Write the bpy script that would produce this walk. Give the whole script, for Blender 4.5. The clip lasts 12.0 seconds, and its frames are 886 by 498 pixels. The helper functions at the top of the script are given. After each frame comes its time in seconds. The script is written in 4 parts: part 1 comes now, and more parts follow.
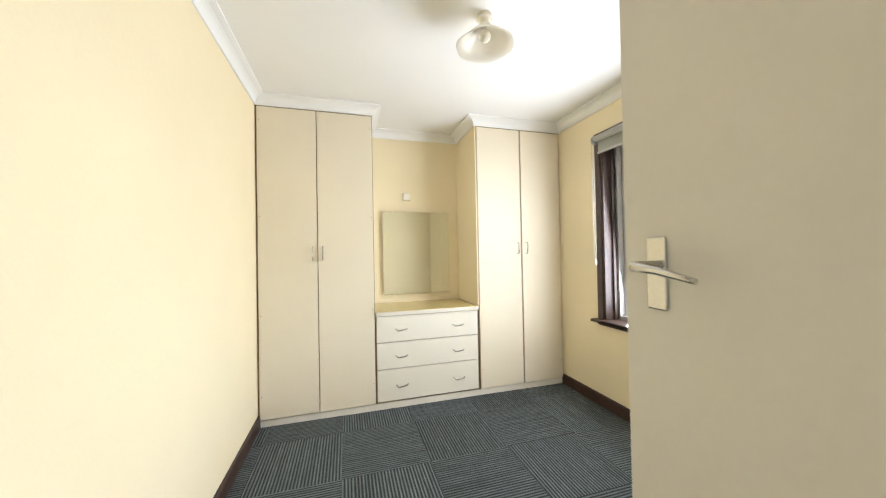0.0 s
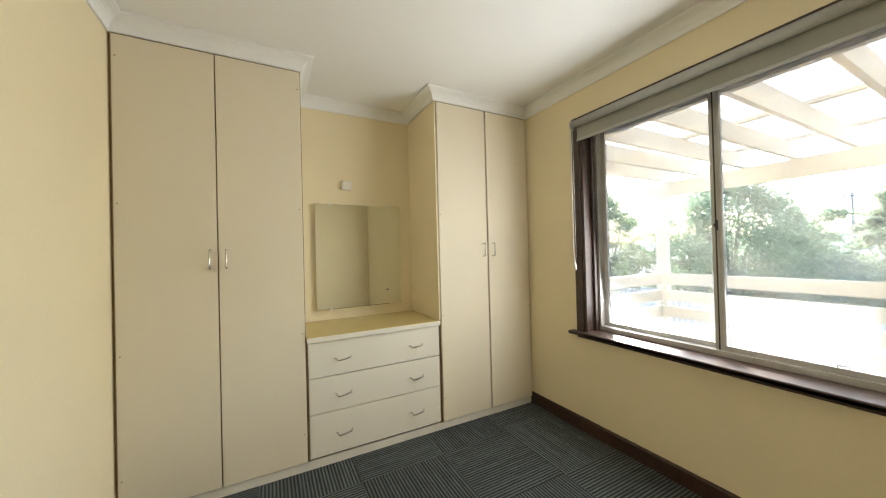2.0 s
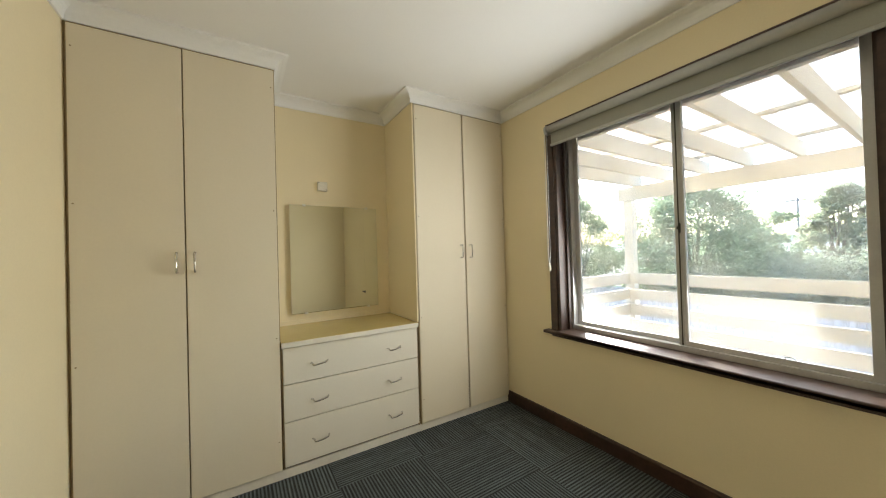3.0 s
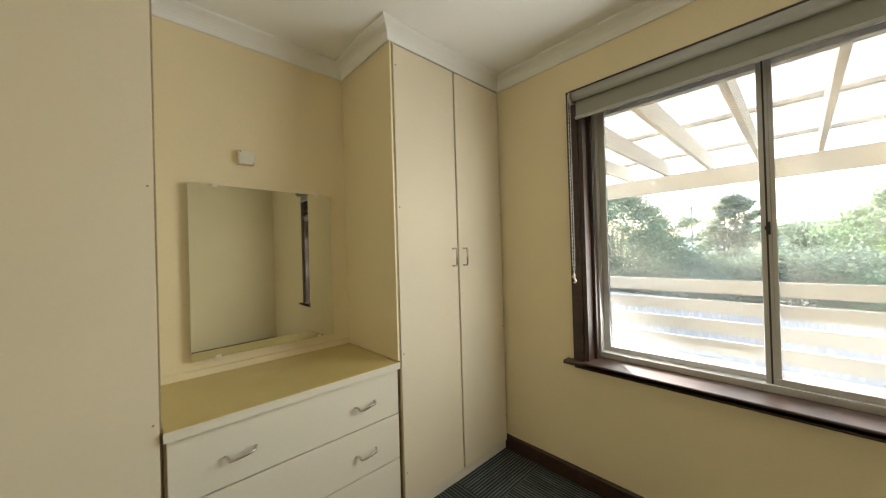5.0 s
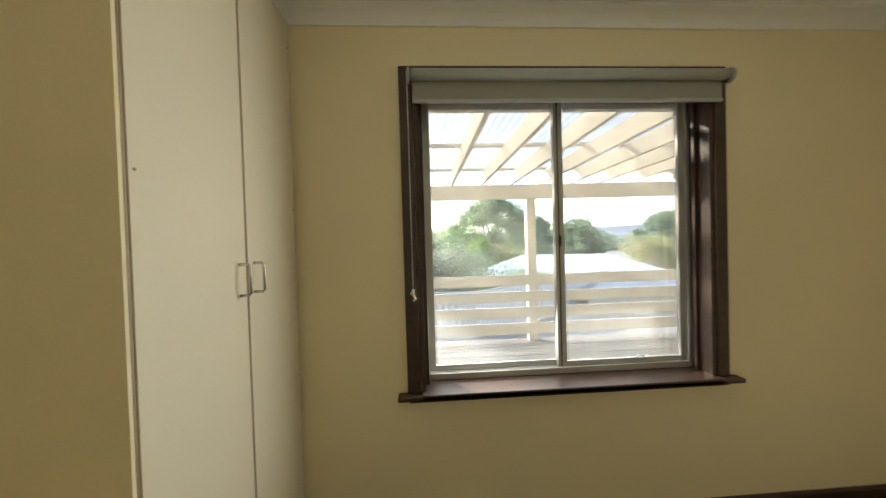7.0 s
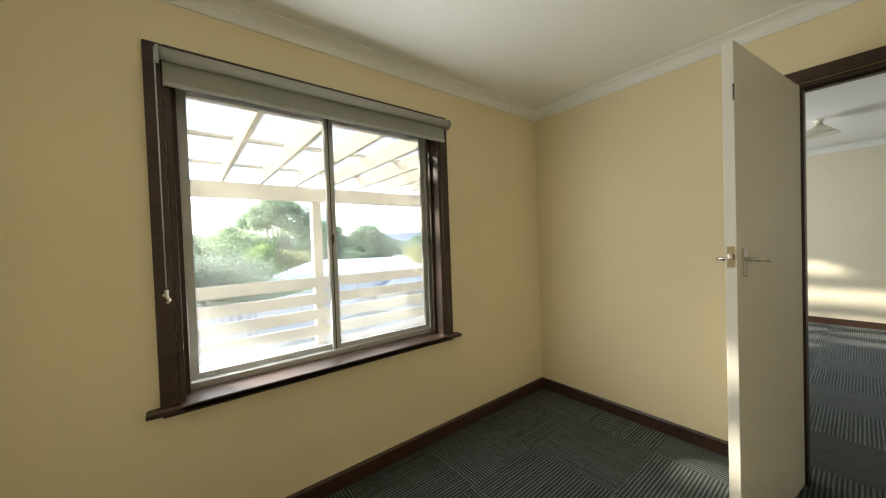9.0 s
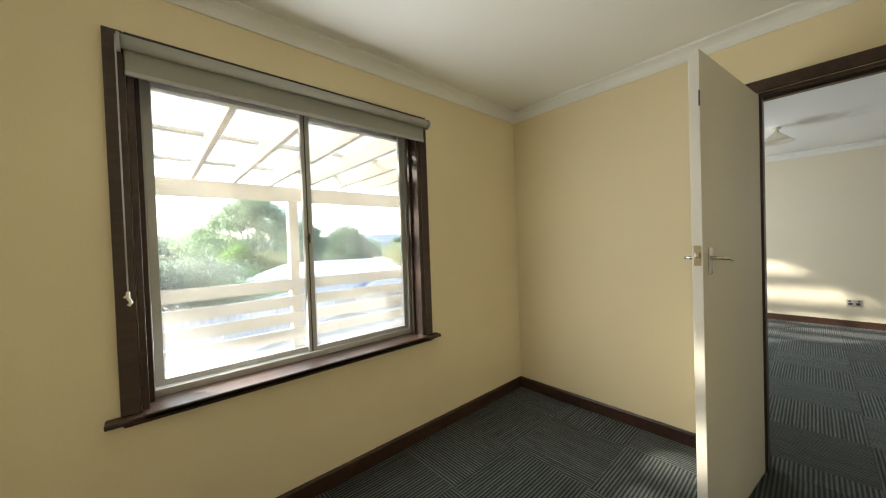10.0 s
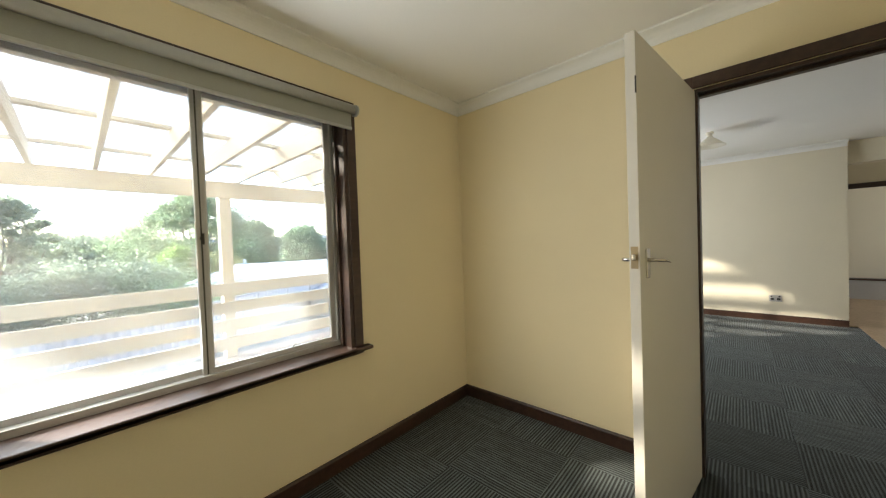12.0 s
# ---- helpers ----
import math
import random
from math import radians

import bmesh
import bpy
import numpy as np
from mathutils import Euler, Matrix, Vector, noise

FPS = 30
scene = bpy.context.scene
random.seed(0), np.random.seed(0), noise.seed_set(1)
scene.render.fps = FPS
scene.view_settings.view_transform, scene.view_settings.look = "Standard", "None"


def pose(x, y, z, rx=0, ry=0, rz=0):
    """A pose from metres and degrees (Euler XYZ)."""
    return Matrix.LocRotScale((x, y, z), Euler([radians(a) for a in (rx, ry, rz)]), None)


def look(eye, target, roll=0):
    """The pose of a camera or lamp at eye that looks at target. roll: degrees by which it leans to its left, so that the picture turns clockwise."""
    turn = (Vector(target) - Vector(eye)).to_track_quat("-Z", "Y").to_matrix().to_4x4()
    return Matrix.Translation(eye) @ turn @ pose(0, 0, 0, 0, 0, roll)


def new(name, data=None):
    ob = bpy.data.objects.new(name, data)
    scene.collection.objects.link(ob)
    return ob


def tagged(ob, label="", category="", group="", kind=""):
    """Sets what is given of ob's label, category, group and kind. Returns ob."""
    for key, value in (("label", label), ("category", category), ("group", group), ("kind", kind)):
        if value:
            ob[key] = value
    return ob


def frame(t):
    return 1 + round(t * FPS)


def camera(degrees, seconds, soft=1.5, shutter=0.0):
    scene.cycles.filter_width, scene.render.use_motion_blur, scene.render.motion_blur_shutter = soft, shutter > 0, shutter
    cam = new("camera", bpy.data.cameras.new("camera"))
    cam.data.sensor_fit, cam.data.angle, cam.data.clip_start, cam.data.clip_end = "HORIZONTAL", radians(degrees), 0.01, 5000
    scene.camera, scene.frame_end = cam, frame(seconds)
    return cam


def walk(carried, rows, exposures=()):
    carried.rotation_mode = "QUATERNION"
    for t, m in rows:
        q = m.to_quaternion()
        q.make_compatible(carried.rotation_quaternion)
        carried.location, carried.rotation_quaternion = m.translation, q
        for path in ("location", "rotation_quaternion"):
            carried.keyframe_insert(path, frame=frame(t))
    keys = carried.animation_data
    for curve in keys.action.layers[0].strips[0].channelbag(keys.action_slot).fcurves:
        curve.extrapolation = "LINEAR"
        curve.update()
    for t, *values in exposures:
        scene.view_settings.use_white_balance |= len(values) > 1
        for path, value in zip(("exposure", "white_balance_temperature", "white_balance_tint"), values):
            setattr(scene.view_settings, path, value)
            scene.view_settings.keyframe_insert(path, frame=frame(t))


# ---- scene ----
cam = camera(106.6, 12.0, soft=1.15, shutter=0.2)
PATH = [
    (0, (0.072, -0.032, 1.227), (0.658, 1.973, 1.255), -1.1),
    (0.5, (0.115, 0.219, 1.249), (0.702, 2.225, 1.275), -1.1),
    (1, (0.14, 0.431, 1.257), (0.816, 2.408, 1.275), -1.1),
    (1.5, (0.127, 0.526, 1.254), (0.97, 2.438, 1.275), -1.3),
    (2, (0.101, 0.542, 1.252), (1.075, 2.392, 1.271), -1.5),
    (2.5, (0.094, 0.531, 1.251), (1.155, 2.331, 1.277), -1.7),
    (3, (0.088, 0.536, 1.256), (1.189, 2.312, 1.279), -1.7),
    (5, (0.236, 1.292, 1.298), (1.656, 2.825, 1.311), -1.7),
    (5.5, (0.323, 1.602, 1.322), (1.985, 2.87, 1.331), -1.7),
    (6, (0.463, 1.859, 1.303), (2.351, 2.756, 1.307), -1.9),
    (6.5, (0.547, 1.985, 1.332), (2.587, 2.443, 1.328), -1.8),
    (7, (0.498, 2.057, 1.356), (2.584, 1.935, 1.321), -1.7),
    (7.5, (0.400, 2.043, 1.363), (2.388, 1.4, 1.324), -1.9),
    (9.5, (0.234, 2.054, 1.3), (1.827, 0.702, 1.26), -2),
    (10, (0.241, 2.043, 1.3), (1.804, 0.654, 1.263), -2),
    (10.5, (0.252, 2.037, 1.302), (1.797, 0.631, 1.261), -2.1),
    (11, (0.252, 2.013, 1.29), (1.789, 0.597, 1.26), -2.3),
    (11.5, (0.243, 1.931, 1.282), (1.756, 0.488, 1.26), -2.2),
    (12, (0.266, 1.77, 1.298), (1.664, 0.216, 1.252), -2.1),
]
EXPOSE = [(0, 5.05, 5650, 12), (0.5, 4.95, 5700, 12), (1, 4.75, 5900, 11), (1.5, 4.45, 6100, 10), (2.5, 4.15, 6250, 8), (3, 4.03, 6300, 8), (5, 3.9, 6450, 7), (5.5, 3.88, 6450, 7),
          (6, 3.75, 6500, 6), (6.5, 3.65, 6550, 6), (7.5, 3.5, 6500, 4), (9.5, 3.95, 6250, 5), (12, 3.98, 6300, 7)]
walk(cam, [(t, look(eye, target, roll)) for t, eye, target, roll in PATH], EXPOSE)

# ---- daylight ----
SUN_AZ, SUN_EL = 51.0, 27.0          # from +y towards +x, above the horizon
world = bpy.data.worlds.new("daylight")
scene.world = world
world.use_nodes = True
wn = world.node_tree.nodes
sky = wn.new("ShaderNodeTexSky")
sky.sky_type, sky.sun_disc = "NISHITA", False
sky.sun_elevation, sky.sun_rotation = radians(SUN_EL), radians(SUN_AZ)
sky.air_density, sky.dust_density = 1.0, 1.2
wn["Background"].inputs["Strength"].default_value = 0.12
world.node_tree.links.new(sky.outputs["Color"], wn["Background"].inputs["Color"])
sun_data = bpy.data.lights.new("sun", "SUN")
sun_data.energy, sun_data.angle, sun_data.color = 2.0, radians(2.0), (1.0, 0.965, 0.91)
sun = new("sun", sun_data)
sun_way = Vector((math.sin(radians(SUN_AZ)) * math.cos(radians(SUN_EL)), math.cos(radians(SUN_AZ)) * math.cos(radians(SUN_EL)), math.sin(radians(SUN_EL))))
sun.matrix_world = look(sun_way * 60, (0, 0, 0))
# the sky's light in the bedroom window
bed_data = bpy.data.lights.new("bedroom_window_sky", "AREA")
bed_data.shape, bed_data.size, bed_data.size_y, bed_data.energy, bed_data.color = "RECTANGLE", 1.14, 1.20, 1.55, (1.0, 0.99, 0.955)
bed = new("bedroom_window_sky", bed_data)
bed.matrix_world = look((2.07, 1.46, 1.32), (0, 1.46, 0.98))
# the sky's light in the living room window
bay_data = bpy.data.lights.new("living_window_sky", "AREA")
bay_data.shape, bay_data.size, bay_data.size_y, bay_data.energy, bay_data.color = "RECTANGLE", 1.9, 1.25, 2.9, (0.97, 0.98, 1.0)
bay = new("living_window_sky", bay_data)
bay.matrix_world = look((2.085, -3.05, 1.42), (0, -3.05, 0.95))
# added fill lamp in an assumed, unseen kitchen window at the far end of the passage
kit_data = bpy.data.lights.new("unseen_kitchen_fill", "AREA")
kit_data.shape, kit_data.size, kit_data.size_y, kit_data.energy, kit_data.color = "RECTANGLE", 0.8, 0.7, 1.4, (0.97, 0.98, 1.0)
kit = new("unseen_kitchen_fill", kit_data)
kit.matrix_world = look((-3.62, -6.15, 1.5), (0, -6.15, 1.3))


# ---- materials ----
def material(name, color, rough=0.6, metal=0.0, vary=0.06, scale=3.0, fine=60.0, bump=0.05, fine_vary=0.03, spec=0.5, coat=0.0, stretch=(1, 1, 1), per_piece=0.0):
    """A painted or plain surface: broad blotches, a fine grain, and a little relief."""
    m = bpy.data.materials.new(name)
    m.use_nodes = True
    n, l = m.node_tree.nodes, m.node_tree.links
    p = n["Principled BSDF"]
    p.inputs["Roughness"].default_value, p.inputs["Metallic"].default_value = rough, metal
    p.inputs["Specular IOR Level"].default_value, p.inputs["Coat Weight"].default_value = spec, coat
    tc, mp = n.new("ShaderNodeTexCoord"), n.new("ShaderNodeMapping")
    mp.inputs["Scale"].default_value = stretch
    l.new(tc.outputs["Object"], mp.inputs["Vector"])
    big, small = n.new("ShaderNodeTexNoise"), n.new("ShaderNodeTexNoise")
    big.inputs["Scale"].default_value, big.inputs["Detail"].default_value = scale, 4
    small.inputs["Scale"].default_value, small.inputs["Detail"].default_value = fine, 3
    l.new(mp.outputs["Vector"], big.inputs["Vector"])
    l.new(mp.outputs["Vector"], small.inputs["Vector"])
    a, b = n.new("ShaderNodeMapRange"), n.new("ShaderNodeMapRange")
    for node, src, amount in ((a, big, vary), (b, small, fine_vary)):
        node.inputs["From Min"].default_value, node.inputs["From Max"].default_value = 0.3, 0.7
        node.inputs["To Min"].default_value, node.inputs["To Max"].default_value = 1 - amount, 1 + amount
        l.new(src.outputs["Fac"], node.inputs["Value"])
    mul = n.new("ShaderNodeMath")
    mul.operation = "MULTIPLY"
    l.new(a.outputs["Result"], mul.inputs[0])
    l.new(b.outputs["Result"], mul.inputs[1])
    last = mul
    if per_piece:
        info, c, mul2 = n.new("ShaderNodeObjectInfo"), n.new("ShaderNodeMapRange"), n.new("ShaderNodeMath")
        mul2.operation = "MULTIPLY"
        c.inputs["To Min"].default_value, c.inputs["To Max"].default_value = 1 - per_piece, 1 + per_piece
        l.new(info.outputs["Random"], c.inputs["Value"])
        l.new(c.outputs["Result"], mul2.inputs[0])
        l.new(mul.outputs["Value"], mul2.inputs[1])
        last = mul2
    tint = n.new("ShaderNodeVectorMath")
    tint.operation = "SCALE"
    tint.inputs[0].default_value = color
    l.new(last.outputs["Value"], tint.inputs["Scale"])
    l.new(tint.outputs["Vector"], p.inputs["Base Color"])
    if bump:
        bp = n.new("ShaderNodeBump")
        bp.inputs["Strength"].default_value, bp.inputs["Distance"].default_value = bump, 0.004
        l.new(small.outputs["Fac"], bp.inputs["Height"])
        l.new(bp.outputs["Normal"], p.inputs["Normal"])
    return m


WALL = material("cream_wall_paint", (0.85, 0.735, 0.485), 0.75, vary=0.03, scale=1.2, fine=140, bump=0.08, fine_vary=0.015, spec=0.3)
FAR_WALL = material("pale_cream_wall_paint", (0.80, 0.73, 0.57), 0.75, vary=0.03, scale=1.2, fine=140, bump=0.08, fine_vary=0.015, spec=0.3)
CEILING = material("white_ceiling_paint", (0.91, 0.895, 0.86), 0.85, vary=0.02, scale=1.0, fine=160, bump=0.08, fine_vary=0.01, spec=0.25)
CORNICE = material("white_plaster_cornice", (0.88, 0.87, 0.83), 0.7, vary=0.02, scale=2.0, fine=120, bump=0.05, fine_vary=0.01, spec=0.3)
LAMINATE = material("cream_laminate", (0.79, 0.705, 0.535), 0.62, vary=0.025, scale=1.5, fine=90, bump=0.03, fine_vary=0.01, spec=0.25)
DRAWER = material("white_laminate", (0.80, 0.745, 0.615), 0.6, vary=0.02, scale=1.5, fine=90, bump=0.03, fine_vary=0.01, spec=0.25)
EDGE = material("worn_edge_and_gap_shade", (0.33, 0.245, 0.125), 0.6, vary=0.15, scale=9, fine=80, bump=0.1)
TOP = material("olive_bench_laminate", (0.58, 0.465, 0.19), 0.18, vary=0.05, scale=4, fine=200, bump=0.02, fine_vary=0.04)
KICK = material("white_kickboard_paint", (0.76, 0.71, 0.60), 0.5, vary=0.06, scale=6, fine=70, bump=0.05)
DOOR = material("off_white_door_enamel", (0.66, 0.62, 0.54), 0.6, vary=0.02, scale=1.5, fine=70, bump=0.06, fine_vary=0.01)
STAIN = material("dark_brown_stained_wood", (0.050, 0.027, 0.018), 0.42, vary=0.25, scale=5, fine=40, bump=0.12, fine_vary=0.2, stretch=(1, 0.15, 1))
SKIRT = material("red_brown_skirting_wood", (0.046, 0.023, 0.015), 0.4, vary=0.2, scale=5, fine=40, bump=0.12, fine_vary=0.2)
ALUMINIUM = material("dull_aluminium", (0.52, 0.51, 0.49), 0.38, 0.35, vary=0.08, scale=8, fine=120, bump=0.04)
CHROME = material("satin_chrome", (0.62, 0.60, 0.56), 0.22, 1.0, vary=0.05, scale=20, fine=200, bump=0.02)
DARK = material("dark_recess", (0.03, 0.028, 0.025), 0.6, vary=0.1)
BLIND = material("grey_blind_fabric", (0.33, 0.33, 0.28), 0.8, vary=0.03, scale=2, fine=400, bump=0.1, fine_vary=0.05)
RAIL = material("pale_grey_blind_rail", (0.44, 0.44, 0.41), 0.45, vary=0.03)
PLASTIC = material("white_plastic", (0.80, 0.75, 0.62), 0.35, vary=0.03, scale=15)
CHAIN = material("white_bead_chain", (0.50, 0.50, 0.48), 0.4, vary=0.03)
TIMBER = material("cream_painted_timber", (0.74, 0.675, 0.55), 0.6, vary=0.06, scale=4, fine=60, bump=0.15, fine_vary=0.05)
DECK = material("weathered_deck_timber", (0.23, 0.19, 0.155), 0.75, vary=0.3, scale=3, fine=50, bump=0.3, fine_vary=0.25, stretch=(1, 0.06, 1), per_piece=0.2)
FENCE = material("pale_grey_steel_fence", (0.66, 0.62, 0.62), 0.5, vary=0.06, scale=2, fine=30)
PALING = material("brown_paling_fence", (0.22, 0.13, 0.09), 0.8, vary=0.25, scale=3, fine=30, bump=0.2, fine_vary=0.15, per_piece=0.15)
ROOF_W = material("white_steel_roof", (0.78, 0.80, 0.82), 0.5, vary=0.05, scale=1.0, fine=20)
ROOF_G = material("grey_roof", (0.25, 0.27, 0.30), 0.6, vary=0.12, scale=1.0, fine=20)
BRICKW = material("pale_house_wall", (0.62, 0.55, 0.45), 0.8, vary=0.1, scale=1.0, fine=20)
BARK = material("grey_brown_bark", (0.17, 0.13, 0.10), 0.9, vary=0.3, scale=4, fine=30, bump=0.4, fine_vary=0.2)
SOIL = material("dry_grass_and_soil", (0.34, 0.31, 0.25), 0.95, vary=0.3, scale=0.15, fine=3.0, bump=0.3, fine_vary=0.25)
# blue-grey of distant air is mixed into the hill colour
HILL = material("hills_with_painted_haze", (0.24, 0.26, 0.30), 1.0, vary=0.15, scale=0.01, fine=0.08)
VINYL = material("tan_vinyl_floor", (0.42, 0.31, 0.20), 0.45, vary=0.1, scale=3, fine=30, fine_vary=0.12)
GREYP = material("grey_painted_panel", (0.45, 0.43, 0.41), 0.6, vary=0.05)
STEEL = material("galvanised_pole", (0.35, 0.33, 0.30), 0.6, 0.2, vary=0.1)


def leaf_material(name, color, vary):
    m = material(name, color, 0.6, vary=vary, scale=0.5, fine=6.0, bump=0, fine_vary=vary, spec=0.3)
    n, l = m.node_tree.nodes, m.node_tree.links
    tr, mix, out = n.new("ShaderNodeBsdfTranslucent"), n.new("ShaderNodeMixShader"), n["Material Output"]
    mix.inputs["Fac"].default_value = 0.7
    tr.inputs["Color"].default_value = (color[0] * 1.5, color[1] * 1.55, color[2] * 1.25, 1)
    l.new(n["Principled BSDF"].outputs["BSDF"], mix.inputs[1])
    l.new(tr.outputs["BSDF"], mix.inputs[2])
    l.new(mix.outputs["Shader"], out.inputs["Surface"])
    return m


LEAF_GUM = leaf_material("gum_leaves", (0.235, 0.295, 0.20), 0.3)
LEAF_DARK = leaf_material("dark_leaves", (0.21, 0.27, 0.20), 0.3)
LEAF_LIME = leaf_material("bright_green_leaves", (0.24, 0.33, 0.11), 0.3)
LEAF_GREY = leaf_material("grey_green_leaves", (0.315, 0.34, 0.285), 0.25)
LEAF_DRY = leaf_material("dry_yellow_leaves", (0.34, 0.32, 0.19), 0.25)


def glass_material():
    """Grey pane, tinted to dim the view outside, with painted haze as a thin veil."""
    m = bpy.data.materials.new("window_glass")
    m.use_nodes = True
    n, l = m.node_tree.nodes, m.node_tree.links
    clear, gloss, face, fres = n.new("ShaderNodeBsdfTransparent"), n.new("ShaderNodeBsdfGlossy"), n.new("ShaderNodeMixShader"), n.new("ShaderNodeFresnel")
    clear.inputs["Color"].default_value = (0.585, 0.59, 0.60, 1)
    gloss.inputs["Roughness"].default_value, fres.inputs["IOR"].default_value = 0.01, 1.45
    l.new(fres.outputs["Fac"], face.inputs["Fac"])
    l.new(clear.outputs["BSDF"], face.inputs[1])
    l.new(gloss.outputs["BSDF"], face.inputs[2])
    # pale translucent layer paints a hazy veil over the bright outdoors
    veil, mix, nz, rng = n.new("ShaderNodeBsdfTranslucent"), n.new("ShaderNodeMixShader"), n.new("ShaderNodeTexNoise"), n.new("ShaderNodeMapRange")
    veil.inputs["Color"].default_value = (0.8, 0.8, 0.78, 1)
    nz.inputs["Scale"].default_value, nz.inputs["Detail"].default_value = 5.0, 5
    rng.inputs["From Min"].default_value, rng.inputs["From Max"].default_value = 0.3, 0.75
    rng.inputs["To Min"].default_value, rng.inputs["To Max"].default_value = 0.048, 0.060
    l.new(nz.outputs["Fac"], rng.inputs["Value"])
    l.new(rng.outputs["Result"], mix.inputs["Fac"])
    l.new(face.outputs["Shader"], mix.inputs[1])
    l.new(veil.outputs["BSDF"], mix.inputs[2])
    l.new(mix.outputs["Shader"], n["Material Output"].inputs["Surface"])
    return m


def mirror_material():
    m = bpy.data.materials.new("mirror_silver")
    m.use_nodes = True
    p = m.node_tree.nodes["Principled BSDF"]
    p.inputs["Base Color"].default_value = (0.80, 0.83, 0.79, 1)
    p.inputs["Roughness"].default_value, p.inputs["Metallic"].default_value = 0.015, 1.0
    return m


def sheet_material():
    """Milky roofing sheet that lets daylight through."""
    m = bpy.data.materials.new("milky_roof_sheet")
    m.use_nodes = True
    n, l = m.node_tree.nodes, m.node_tree.links
    p, tr, mix = n["Principled BSDF"], n.new("ShaderNodeBsdfTranslucent"), n.new("ShaderNodeMixShader")
    p.inputs["Base Color"].default_value, p.inputs["Roughness"].default_value = (0.85, 0.82, 0.76, 1), 0.5
    nz, cr = n.new("ShaderNodeTexNoise"), n.new("ShaderNodeValToRGB")
    nz.inputs["Scale"].default_value, nz.inputs["Detail"].default_value = 2.0, 5
    cr.color_ramp.elements[0].position, cr.color_ramp.elements[1].position = 0.3, 0.75
    cr.color_ramp.elements[0].color, cr.color_ramp.elements[1].color = (0.47, 0.41, 0.335, 1), (0.60, 0.56, 0.50, 1)
    l.new(nz.outputs["Fac"], cr.inputs["Fac"])
    l.new(cr.outputs["Color"], tr.inputs["Color"])
    mix.inputs["Fac"].default_value = 0.88
    clear, mix2 = n.new("ShaderNodeBsdfTransparent"), n.new("ShaderNodeMixShader")
    mix2.inputs["Fac"].default_value = 0.28
    clear.inputs["Color"].default_value = (0.96, 0.88, 0.77, 1)
    l.new(p.outputs["BSDF"], mix.inputs[1])
    l.new(tr.outputs["BSDF"], mix.inputs[2])
    l.new(mix.outputs["Shader"], mix2.inputs[1])
    l.new(clear.outputs["BSDF"], mix2.inputs[2])
    l.new(mix2.outputs["Shader"], n["Material Output"].inputs["Surface"])
    return m


def shade_material():
    """Frosted glass lamp shade."""
    m = bpy.data.materials.new("frosted_glass_shade")
    m.use_nodes = True
    n, l = m.node_tree.nodes, m.node_tree.links
    p, tr, mix = n["Principled BSDF"], n.new("ShaderNodeBsdfTranslucent"), n.new("ShaderNodeMixShader")
    p.inputs["Base Color"].default_value, p.inputs["Roughness"].default_value = (0.86, 0.82, 0.72, 1), 0.25
    tr.inputs["Color"].default_value = (0.92, 0.88, 0.78, 1)
    mix.inputs["Fac"].default_value = 0.4
    l.new(p.outputs["BSDF"], mix.inputs[1])
    l.new(tr.outputs["BSDF"], mix.inputs[2])
    l.new(mix.outputs["Shader"], n["Material Output"].inputs["Surface"])
    return m


